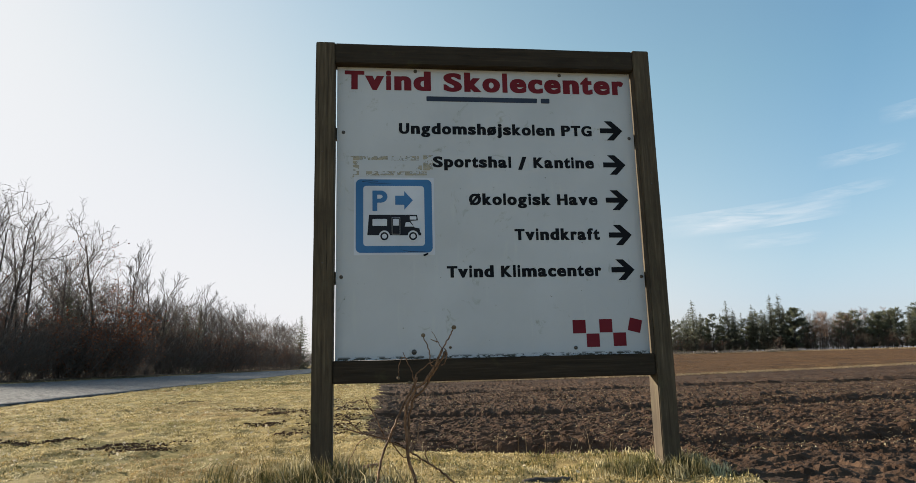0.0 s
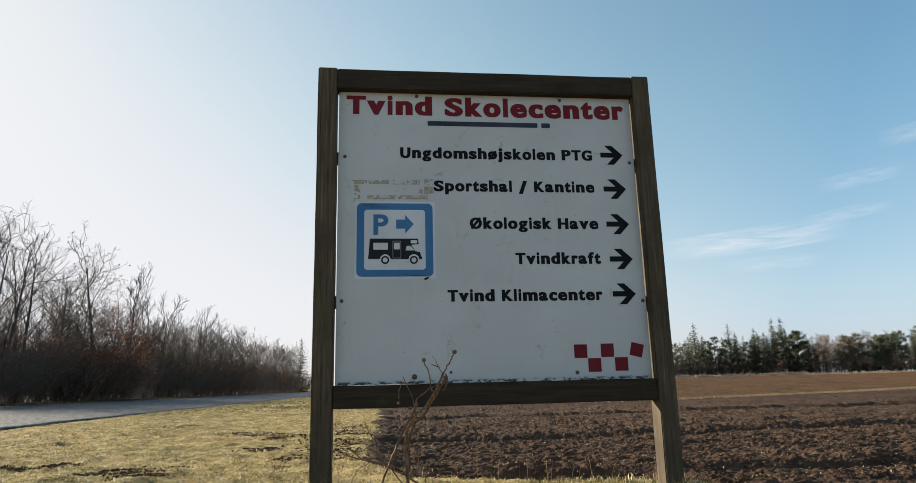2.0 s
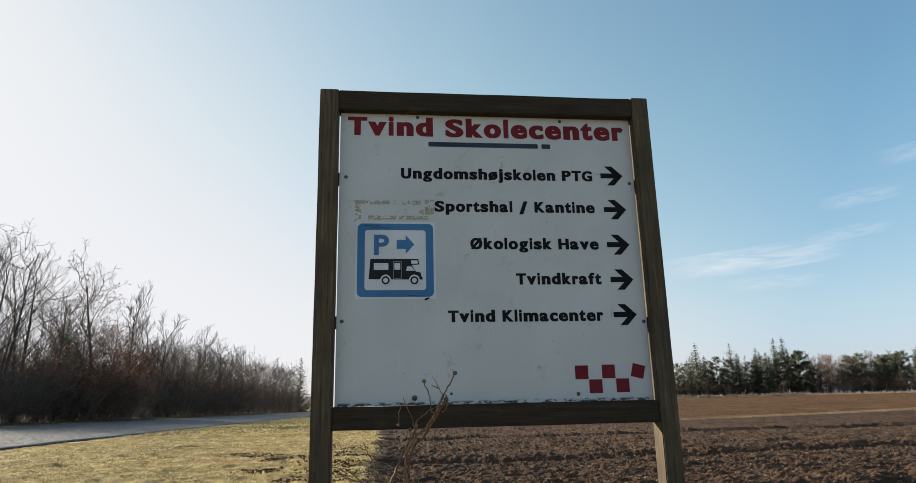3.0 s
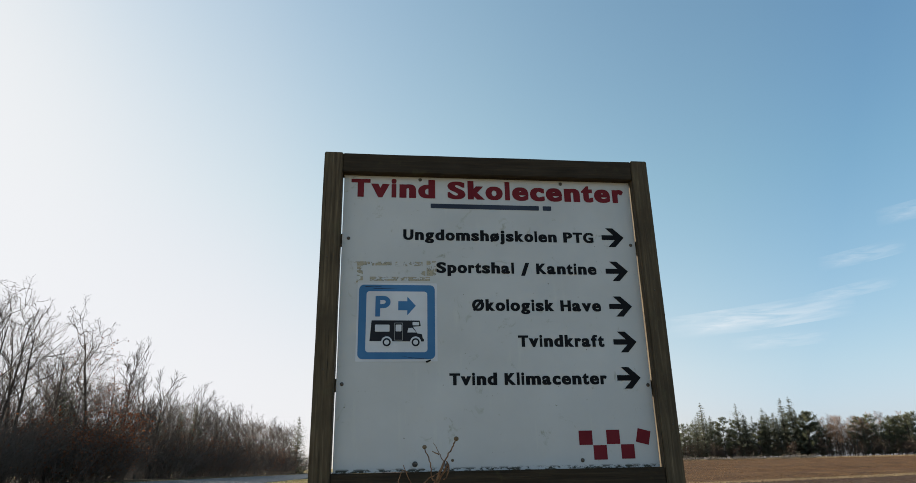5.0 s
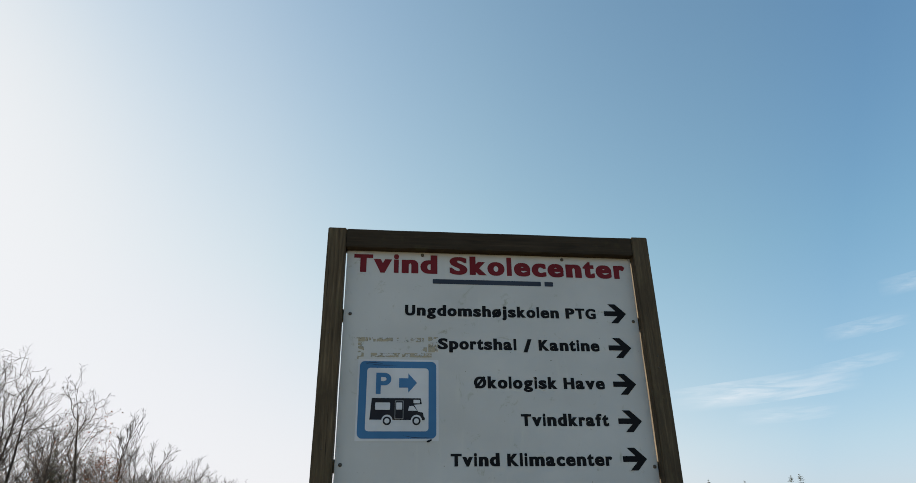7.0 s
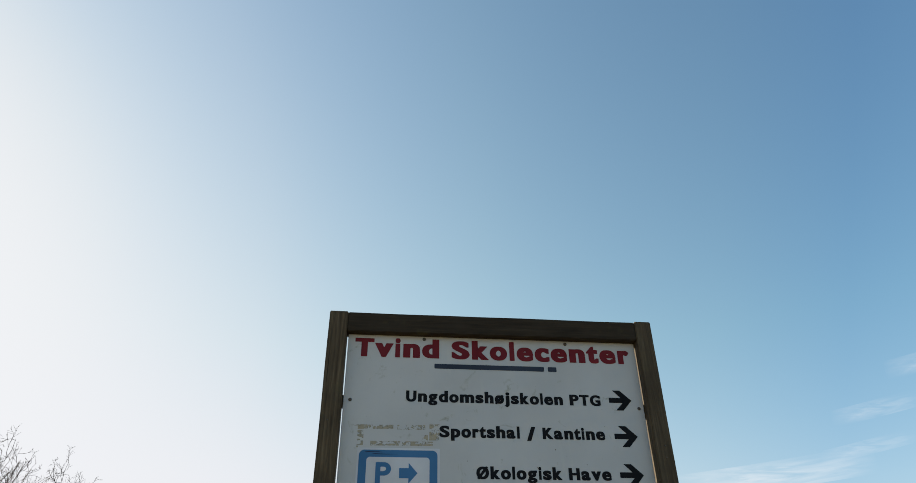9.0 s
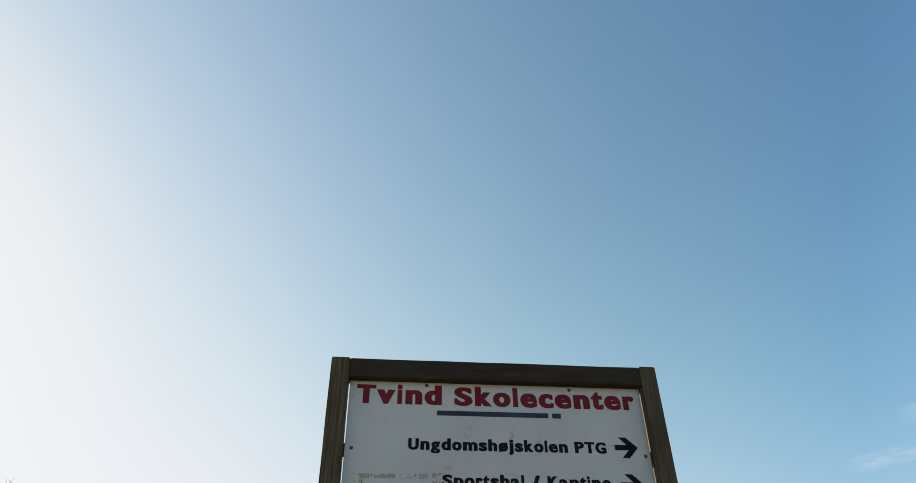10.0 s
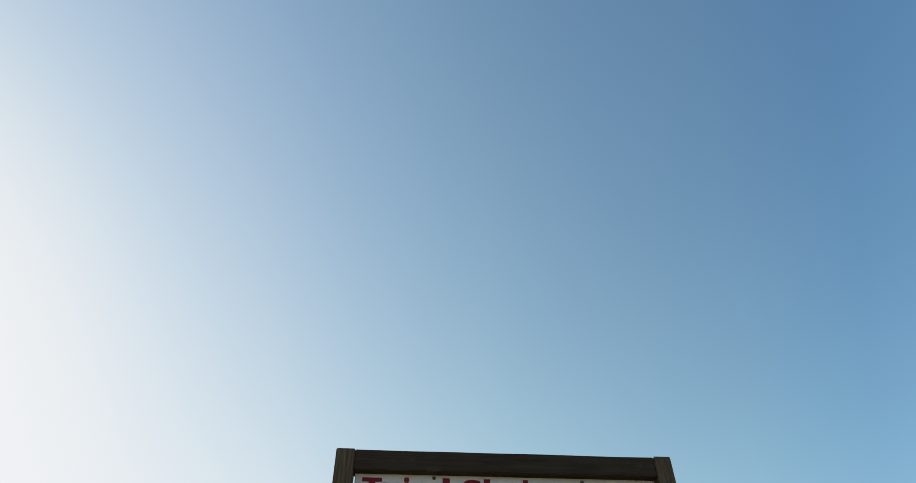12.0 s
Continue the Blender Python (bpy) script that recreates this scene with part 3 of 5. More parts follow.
def lettering(words, x0, x1, base, cap, mat, bold, broad):
    """A line of words, letter by letter, fitted between x0 and x1, with capitals of the given height. bold, broad: widening of the strokes all round and across, in ems."""
    foot = min(v.y for v in glyph("x", bold)[0])
    x_high = max(v.y for v in glyph("x", bold)[0]) - foot
    tall = max(v.y for v in glyph("l", bold)[0]) - foot
    deep = -(min(v.y for v in glyph("p", bold)[0]) - foot)
    back = min(v.z for v in glyph("x", bold)[0])
    em = cap / 0.727
    near = 0.62  # letters stand closely
    stem_gap = 0.075

    def gaps(c):
        return BEARING.get(c, (0.042, 0.042) if c in "oeøc" else (0.085, 0.085) if c in "il" else (stem_gap, 0.07))

    def loss(c):
        return 0.0 if c == " " else (1 - near) * sum(gaps(c))
    total = sum(WIDTHS[c] - loss(c) for c in words) - near * BEARING.get(words[0], (stem_gap, 0))[0] - near * BEARING.get(words[-1], (0, 0.04))[1]
    wide = (x1 - x0) / total
    pen = x0 - near * BEARING.get(words[0], (stem_gap, 0))[0] * wide
    for ch in words:
        adv = WIDTHS[ch] - loss(ch)
        if ch != " ":
            vs, fs = glyph(ch, bold)
            lo_gap, hi_gap = (near * v for v in gaps(ch))
            ax, bx = min(v.x for v in vs), max(v.x for v in vs)
            ay, by = min(v.y for v in vs), max(v.y for v in vs)

            def rise(y):
                h = y - foot
                if ch.isupper() or ch == "/":
                    return -0.13 + (y - ay) / (by - ay) * 0.89 if ch == "/" else h / (by - foot) * (0.727 if ch != "Ø" else 0.76)
                if h < 0:
                    return h / deep * 0.205
                if h <= x_high * 1.08 or ch in "oeøcsanmurvx":
                    return h / x_high * 0.548
                top = 0.70 if ch == "t" else 0.765
                return 0.548 * 1.0 + max(0.0, h - x_high) / (max(by - foot, x_high * 1.2) - x_high) * (top - 0.548)
            flat_x = (adv - lo_gap - hi_gap - broad) / (bx - ax)
            verts = [(pen + (lo_gap + broad / 2 + (v.x - ax) * flat_x) * wide, PANEL_Y - 0.0003 - (v.z - back) * em * 0.12, base + rise(v.y) * em) for v in vs]
            # strokes are broader across than in height
            every = []
            for n, shift in enumerate((0.0, -0.5, 0.5)):
                every += [(x + shift * broad * wide, y - 0.00012 * n, z) for x, y, z in verts]
            faces = [tuple(i + n * len(verts) for i in f) for n in range(3) for f in fs]
            me = mesh_of("letter", every, faces, mat)
            bm = bmesh.new()
            bm.from_mesh(me)
            bmesh.ops.recalc_face_normals(bm, faces=bm.faces[:])
            bm.to_mesh(me)
            bm.free()
            part("letter", me, mat, panel)
        pen += adv * wide


lettering("Tvind Skolecenter", -0.680, 0.685, 1.782, 0.094, RED, 0.070, 0.06)
for words, x0, x1, base, cap in (("Ungdomshøjskolen PTG", -0.427, 0.507, 1.566, 0.053), ("Sportshal / Kantine", -0.270, 0.508, 1.404, 0.053), ("Økologisk Have", -0.105, 0.514, 1.223, 0.053),
                                 ("Tvindkraft", 0.105, 0.514, 1.055, 0.053), ("Tvind Klimacenter", -0.216, 0.511, 0.883, 0.053)):
    lettering(words, x0, x1, base, cap, BLACK, 0.068, 0.055)
for x0, x1 in ((-0.295, 0.243), (0.262, 0.305)):
    part("bar", outline(bmesh.new(), rounded(x0, 1.731, x1, 1.755, 0.004), PANEL_Y - 0.001, 0.0008), NAVY, panel)

for x1, z in ((0.662, 1.596), (0.666, 1.423), (0.667, 1.248), (0.671, 1.078), (0.672, 0.912)):
    w, h = 0.112, 0.049
    x0 = x1 - w
    pts = [(x0, z - 0.0125), (x0 + 0.066, z - 0.0125), (x0 + 0.030, z - h), (x0 + 0.066, z - h), (x1, z), (x0 + 0.058, z + h), (x0 + 0.022, z + h), (x0 + 0.060, z + 0.0125), (x0, z + 0.0125)]
    part("arrow", outline(bmesh.new(), pts, PANEL_Y - 0.001, 0.0008), BLACK, panel)
for x, z in ((0.358, 0.620), (0.4205, 0.557), (0.484, 0.622), (0.547, 0.559)):
    part("square", outline(bmesh.new(), [(x, z), (x + 0.061, z), (x + 0.061, z + 0.061), (x, z + 0.061)], PANEL_Y - 0.001, 0.0008), RED, panel)
c, s = math.cos(radians(-14)), math.sin(radians(-14))
part("square", outline(bmesh.new(), [(0.654 + (a * c - b * s) * 0.03, 0.652 + (a * s + b * c) * 0.03) for a, b in ((-1, -1), (1, -1), (1, 1), (-1, 1))], PANEL_Y - 0.001, 0.0008), RED, panel)

for n, (x0, z0, x1, z1) in enumerate(((-0.660, 1.449, -0.600, 1.456), (-0.640, 1.434, -0.560, 1.455), (-0.556, 1.436, -0.480, 1.456), (-0.462, 1.434, -0.335, 1.457), (-0.640, 1.362, -0.612, 1.431), (-0.580, 1.362, -0.300, 1.383),
                                       (-0.350, 1.386, -0.322, 1.412), (-0.316, 1.388, -0.270, 1.462), (-0.642, 1.352, -0.634, 1.361))):
    part("tape_residue", outline(bmesh.new(), [(x0, z0), (x1, z0 + 0.002), (x1, z1), (x0, z1 - 0.001)], PANEL_Y - 0.0006 - 0.00004 * n, 0.0003), RESIDUE, panel, "torn beige tape residue")

for x, z in ((0.772, 1.372), (0.770, 1.318), (-0.775, 1.46), (-0.770, 0.95), (0.78, 0.70)):
    bm = bmesh.new()
    bmesh.ops.create_cone(bm, segments=10, radius1=0.004, radius2=0.003, depth=0.005, cap_ends=True, matrix=pose(x, -0.001, z, 90))
    part("nail", bm, SCREW, sign)

# the parking sticker
SX, SZ, SW, SH = -0.632, 0.995, 0.359, 0.355
sticker = part("sticker", outline(bmesh.new(), rounded(SX - 0.003, SZ - 0.006, SX + SW + 0.005, SZ + SH + 0.002, 0.004), PANEL_Y - 0.0012, 0.001), STICKER_WHITE, sign, "blue and white parking sticker with a camper van")


def on_sticker(pts):
    return [(SX + (a - 140) / 408 * SW, SZ + (580 - b) / 398 * SH) for a, b in pts]


def mark(name, pts, layer, mat):
    return part(name, outline(bmesh.new(), on_sticker(pts), PANEL_Y - 0.0012 - 0.0007 * layer, 0.0006), mat, sticker)


def soft_box(x0, y0, x1, y1, r):
    return rounded(x0, y0, x1, y1, r)


part("flap", outline(bmesh.new(), [(-0.322, 0.990), (-0.300, 0.998), (-0.298, 0.992), (-0.312, 0.984), (-0.320, 0.984)], PANEL_Y - 0.003, 0.001), BLACK, sticker, "torn black flap")
mark("blue_border", soft_box(146, 190, 542, 575, 26), 1, BLUE)
mark("white_field", soft_box(185, 225, 502, 540, 16), 2, STICKER_WHITE)
bowl = [(232, 250), (275, 250)] + [(275 + 35 * math.sin(a), 282 - 32 * math.cos(a)) for a in np.linspace(0.1, math.pi - 0.1, 12)] + [(275, 314), (257, 314), (257, 358), (232, 358)]
mark("smudge", [(175, 199), (225, 196), (262, 200), (262, 202), (225, 199), (180, 203)], 1.4, NAVY)
mark("smudge", [(210, 207), (280, 209), (345, 210), (280, 212), (225, 211)], 1.4, NAVY)
mark("smudge", [(365, 558), (420, 567), (470, 570), (512, 569), (470, 573), (420, 570)], 1.4, NAVY)
mark("letter_p", bowl, 3, BLUE)
mark("letter_hole", [(257, 272), (272, 272)] + [(272 + 13 * math.sin(a), 282 - 10 * math.cos(a)) for a in np.linspace(0.2, math.pi - 0.2, 8)] + [(272, 293), (257, 293)], 4, STICKER_WHITE)
mark("small_arrow", [(350, 277), (397, 277), (397, 252), (442, 301), (397, 351), (397, 325), (350, 325)], 3, BLUE)
mark("camper", [(214, 378), (462, 378), (468, 407), (428, 410), (449, 444), (474, 449), (478, 470), (484, 474), (483, 486), (205, 484), (207, 468)], 3, INK)
mark("camper_window", soft_box(232, 400, 307, 436, 4), 4, STICKER_WHITE)
mark("camper_window", soft_box(425, 386, 459, 403, 3), 4, STICKER_WHITE)
mark("camper_window", [(398, 440), (404, 417), (424, 416), (445, 440)], 4, STICKER_WHITE)
mark("camper_door", soft_box(331, 390, 375, 481, 3), 4, GREY_LINE)
mark("camper_door", soft_box(334, 393, 372, 478, 3), 5, INK)
mark("camper_window", soft_box(338, 400, 368, 435, 3), 6, STICKER_WHITE)
for wx in (293, 441):
    mark("wheel", disc(wx, 488, 28), 4, STICKER_WHITE)
    mark("wheel", disc(wx, 490, 21), 5, INK)
    mark("wheel", disc(wx, 490, 12.5), 6, STICKER_WHITE)


# ---- the dry weed before the sign ----
def soil_at(x, y):
    return float(ground_height(np.array([x]), np.array([y]))[0])


def wander(points, r0, r1, steps=5, jitter=0.003, seed=0):
    """A bent stem through the given (x, y, z) points."""
    rng = random.Random(seed)
    line, n = [], len(points)
    for i in range(n - 1):
        a, b = Vector(points[i]), Vector(points[i + 1])
        for k in range(steps):
            p = a.lerp(b, k / steps)
            if k:
                p += Vector([rng.uniform(-jitter, jitter) for _ in range(3)])
            line.append(p)
    line.append(Vector(points[-1]))
    m = len(line) - 1
    return [(p, r0 + (r1 - r0) * i / m) for i, p in enumerate(line)]


weed = thing("dry_weed", (-0.39, -0.25, 0.0), "dry brown branching weed stalk with round seed heads", "dead plant")


def stem(name, pts, r0, r1, seed, sides=7):
    base = Vector((-0.39, -0.25, 0.0))
    line = wander([Vector((x, -0.25 + dy, z)) - base for x, dy, z in pts], r0 * 0.82, r1 * 0.98, 5, 0.0026, seed)
    me = mesh_of(name, *tubes([line], sides), STALK)
    me.polygons.foreach_set("use_smooth", [True] * len(me.polygons))
    return part(name, me, STALK, weed)


stem("stem", [(-0.36, 0.0, -0.04), (-0.383, 0, 0.053), (-0.409, 0, 0.132), (-0.416, 0, 0.23), (-0.424, 0, 0.296), (-0.413, 0, 0.347), (-0.378, 0.01, 0.405), (-0.341, 0.01, 0.432), (-0.300, 0, 0.495), (-0.271, 0, 0.556)], 0.0085, 0.005, 1)
stem("stem", [(-0.409, 0.015, 0.19), (-0.407, 0.02, 0.30), (-0.385, 0.02, 0.37), (-0.345, 0.015, 0.405), (-0.31, 0.01, 0.46), (-0.272, 0.01, 0.52), (-0.258, 0.01, 0.545)], 0.006, 0.004, 2)
stem("stem", [(-0.545, -0.03, -0.03), (-0.532, -0.02, 0.06), (-0.51, 0, 0.158), (-0.471, 0, 0.254), (-0.425, 0.01, 0.352), (-0.39, 0.02, 0.41), (-0.372, 0.02, 0.45)], 0.0062, 0.004, 3)
stem("stem", [(-0.20, 0.05, 0.0), (-0.263, 0.03, 0.072), (-0.33, 0.02, 0.118), (-0.409, 0, 0.171), (-0.498, 0, 0.222), (-0.588, 0.02, 0.243), (-0.655, 0.03, 0.261)], 0.0055, 0.0025, 4)
stem("twig", [(-0.271, 0, 0.556), (-0.239, 0, 0.609), (-0.226, 0, 0.634)], 0.0035, 0.0028, 5)
stem("twig", [(-0.271, 0, 0.556), (-0.29, 0, 0.59), (-0.312, 0, 0.63)], 0.0022, 0.001, 6)
stem("twig", [(-0.29, 0, 0.585), (-0.315, 0.01, 0.598)], 0.003, 0.0016, 61)
stem("twig", [(-0.305, 0, 0.49), (-0.318, 0, 0.50), (-0.322, 0, 0.553), (-0.345, 0, 0.608)], 0.0032, 0.0022, 7)
stem("twig", [(-0.385, 0, 0.44), (-0.40, 0, 0.49), (-0.428, 0, 0.55)], 0.0028, 0.0014, 8)
stem("twig", [(-0.41, 0, 0.525), (-0.432, 0, 0.53), (-0.444, 0, 0.50), (-0.446, 0, 0.455)], 0.0022, 0.0014, 9)
stem("twig", [(-0.378, 0, 0.40), (-0.385, 0, 0.44), (-0.375, 0, 0.465), (-0.33, 0, 0.50), (-0.29, 0.0, 0.52)], 0.0042, 0.002, 10)
stem("twig", [(-0.262, 0, 0.56), (-0.252, 0, 0.535), (-0.262, 0, 0.50), (-0.275, 0, 0.495)], 0.0034, 0.002, 101)
stem("twig", [(-0.50, 0.02, 0.22), (-0.535, 0.02, 0.30), (-0.567, 0.02, 0.356), (-0.58, 0.02, 0.385)], 0.0035, 0.0018, 11)
stem("twig", [(-0.567, 0.02, 0.356), (-0.60, 0.02, 0.37), (-0.635, 0.02, 0.345)], 0.0022, 0.001, 12)
stem("twig", [(-0.588, 0.02, 0.243), (-0.64, 0.02, 0.29), (-0.70, 0.02, 0.30)], 0.003, 0.0015, 13)
stem("twig", [(-0.55, 0.02, 0.235), (-0.60, 0.02, 0.21), (-0.64, 0.02, 0.14), (-0.625, 0.02, 0.08)], 0.0025, 0.0012, 14)
stem("twig", [(-0.40, 0.0, 0.17), (-0.375, 0, 0.22), (-0.365, 0, 0.29)], 0.003, 0.0015, 15)
stem("twig", [(-0.33, 0.02, 0.118), (-0.345, 0.02, 0.16), (-0.338, 0.02, 0.18)], 0.003, 0.002, 16)
stem("twig", [(-0.49, 0.02, 0.222), (-0.43, 0.03, 0.145), (-0.36, 0.03, 0.13)], 0.003, 0.0016, 17)
for i, (x, z, r) in enumerate(((-0.222, 0.643, 0.0095), (-0.346, 0.614, 0.0085), (-0.447, 0.449, 0.0065), (-0.402, 0.43, 0.0075), (-0.238, 0.563, 0.006))):
    bm = bmesh.new()
    bmesh.ops.create_icosphere(bm, subdivisions=3, radius=r)
    for v in bm.verts:
        n = v.co.normalized()
        v.co *= 1 + 0.16 * noise.noise(n * 4 + Vector((i, 0, 0))) + (0.12 if n.z > 0.6 else 0)
        v.co.z *= 0.85
    bmesh.ops.translate(bm, verts=bm.verts, vec=(x + 0.39, 0, z))
    part("seed_head", bm, SEED, weed, "pale brown seed head")


def fallen_log(at, length, r, turn, seed, mat):
    bm = bmesh.new()
    bmesh.ops.create_cone(bm, segments=14, radius1=r, radius2=r * 0.8, depth=length, cap_ends=True, matrix=pose(0, 0, 0, 0, 90, turn))
    bmesh.ops.subdivide_edges(bm, edges=[e for e in bm.edges if e.calc_length() > length * 0.7], cuts=10)
    for v in bm.verts:
        v.co += Vector((0, 0, 1)) * 0.25 * r * noise.noise(v.co * 14 + Vector((seed, 0, 0))) + Vector((0.2, 0.6, 0.4)) * r * 0.5 * noise.noise(v.co * 30)
    me = bpy.data.meshes.new("log")
    bm.to_mesh(me)
    bm.free()
    me.materials.append(mat)
    ob = new("log", me)
    ob.location = at
    return ob


tagged(fallen_log((0.20, 0.02, soil_at(0.2, 0.02) + 0.004), 0.22, 0.024, 8, 3, BARK), "short dark rotten log lying in grass", "log")
tagged(fallen_log((-0.585, 0.50, soil_at(-0.585, 0.5) + 0.012), 0.13, 0.020, 25, 5, STALK), "small pale piece of wood in grass", "log")


tagged(fallen_log((4.35, 4.8, float(field_height(np.array([4.35]), np.array([4.8]))[0]) + 0.012), 0.20, 0.012, 70, 9, BRUSH), "pale dry stick lying on the ploughed soil", "stick")


# ---- trees ----
def grow(rng, out, p, d, length, r, level, top, spread, lift, many=(11, 6, 5, 3), bend=1.0, low=0.28):
    """Adds a branch and, from it, its branches, to out."""
    n = (6, 5, 4, 2, 1)[level] if level < top else 1
    line, q, e = [(p.copy(), r)], p.copy(), d.copy()
    tip = r * (0.34 if level else 0.16)
    wob = (bend if level else 1.0) * (0.035, 0.17, 0.22, 0.25, 0.25)[level]
    for i in range(n):
        e = (e + Vector((rng.gauss(0, wob), rng.gauss(0, wob), rng.gauss(0, wob) + lift))).normalized()
        q = q + e * (length / n)
        line.append((q.copy(), r + (tip - r) * (i + 1) / n))
    out.append((level, line))
    if level >= top:
        return
    kids = many[level]
    first = low if level == 0 else 0.15
    for k in range(kids):
        t = first + (1.0 - first) * (k + rng.random()) / kids
        j = min(int(t * n), n - 1)
        base = line[j][0].lerp(line[j + 1][0], t * n - j)
        rr = line[j][1] + (line[j + 1][1] - line[j][1]) * (t * n - j)
        ax = (line[j + 1][0] - line[j][0]).normalized()
        side = ax.orthogonal().normalized()
        side.rotate(Matrix.Rotation(rng.uniform(0, 6.283), 3, ax))
        a = rng.uniform(*spread)
        nd = (ax * math.cos(a) + side * math.sin(a)).normalized()
        size = length * rng.uniform(0.42, 0.66) * (1.2 - 0.65 * t)
        grow(rng, out, base, nd, size, max(rr * rng.uniform(0.42, 0.60), (0.020, 0.010, 0.0065, 0.005, 0.004)[level]), level + 1, top, spread, lift, many, bend, low)


def bare_tree(seed, height, r, spread=(0.45, 0.95), lift=0.10, leaves=0, twig_mat=None, forked=False, many=(11, 6, 5, 3), bend=1.0, low=0.28):
    """A leafless tree: a trunk part and a crown part of limbs and twigs."""
    rng = random.Random(seed)
    out = []
    grow(rng, out, Vector((0, 0, -0.3)), Vector((rng.uniform(-.03, .03), rng.uniform(-.03, .03), 1)).normalized(), height * 0.86, r, 0, 4, spread, lift, many, bend, low)
    if forked:
        grow(rng, out, Vector((0.05, 0, 0.9)), Vector((0.20, 0.08, 1)).normalized(), height * 0.72, r * 0.7, 0, 4, spread, lift, many, bend, low)
    peak = max(p.z for _, l in out for p, _ in l)
    for _, l in out:
        for p, _ in l:
            p *= height / peak
    trunk = tubes([l for lv, l in out if lv == 0], 7)
    limbs = tubes([l for lv, l in out if lv in (1, 2)], 3)
    fine = tubes([[(p, max(q, 0.003)) for p, q in l] for lv, l in out if lv > 2], 3)
    cv = limbs[0] + fine[0]
    off = len(limbs[0])
    cf = limbs[1] + [tuple(i + off for i in f) for f in fine[1]]
    lv = lf = None
    if leaves:
        lv, lf = [], []
        tips = [l[-1][0] for a, l in out if a > 2]
        for _ in range(leaves):
            p = rng.choice(tips) + Vector([rng.uniform(-.12, .12) for _ in range(3)])
            if p.z > height * 0.75:
                continue
            add_leaf(rng, lv, lf, p, rng.uniform(0.05, 0.11))
    return mesh_of("trunk", *trunk, BARK), mesh_of("crown", cv, cf, twig_mat or TWIGS), (mesh_of("foliage", lv, lf, RUST) if leaves else None)


def add_leaf(rng, lv, lf, p, size):
    a = Vector((rng.gauss(0, 1), rng.gauss(0, 1), rng.gauss(0, 1))).normalized()
    b = a.orthogonal().normalized()
    b.rotate(Matrix.Rotation(rng.uniform(0, 6.283), 3, a))
    i = len(lv)
    lv.extend([p - a * size * 0.5, p + b * size * 0.3, p + a * size * 0.5, p - b * size * 0.3 + a.cross(b) * size * 0.1])
    lf.append((i, i + 1, i + 2, i + 3))


def thicket_mesh(seed, height, width, stems, leaves):
    """A many-stemmed bare shrub."""
    rng = random.Random(seed)
    out = []
    for _ in range(stems):
        a, q = rng.uniform(0, 6.283), rng.random() ** 0.5 * width * 0.5
        lean = Vector((math.cos(a) * 0.45, math.sin(a) * 0.45, 1)).normalized()
        sub = []
        grow(rng, sub, Vector((math.cos(a) * q, math.sin(a) * q, -0.15)), lean, height * rng.uniform(0.55, 1.0), 0.018, 1, 3, (0.35, 0.9), 0.06)
        out += sub
    cv, cf = tubes([[(p, min(q, 0.011)) for p, q in l] for lv, l in out], 3)
    lv, lf = [], []
    tips = [p for a, l in out for p, _ in l]
    for _ in range(leaves):
        add_leaf(rng, lv, lf, rng.choice(tips) + Vector([rng.uniform(-.15, .15) for _ in range(3)]), rng.uniform(0.05, 0.13))
    return mesh_of("branching", cv, cf, TWIGS), (mesh_of("foliage", lv, lf, RUST) if leaves else None)


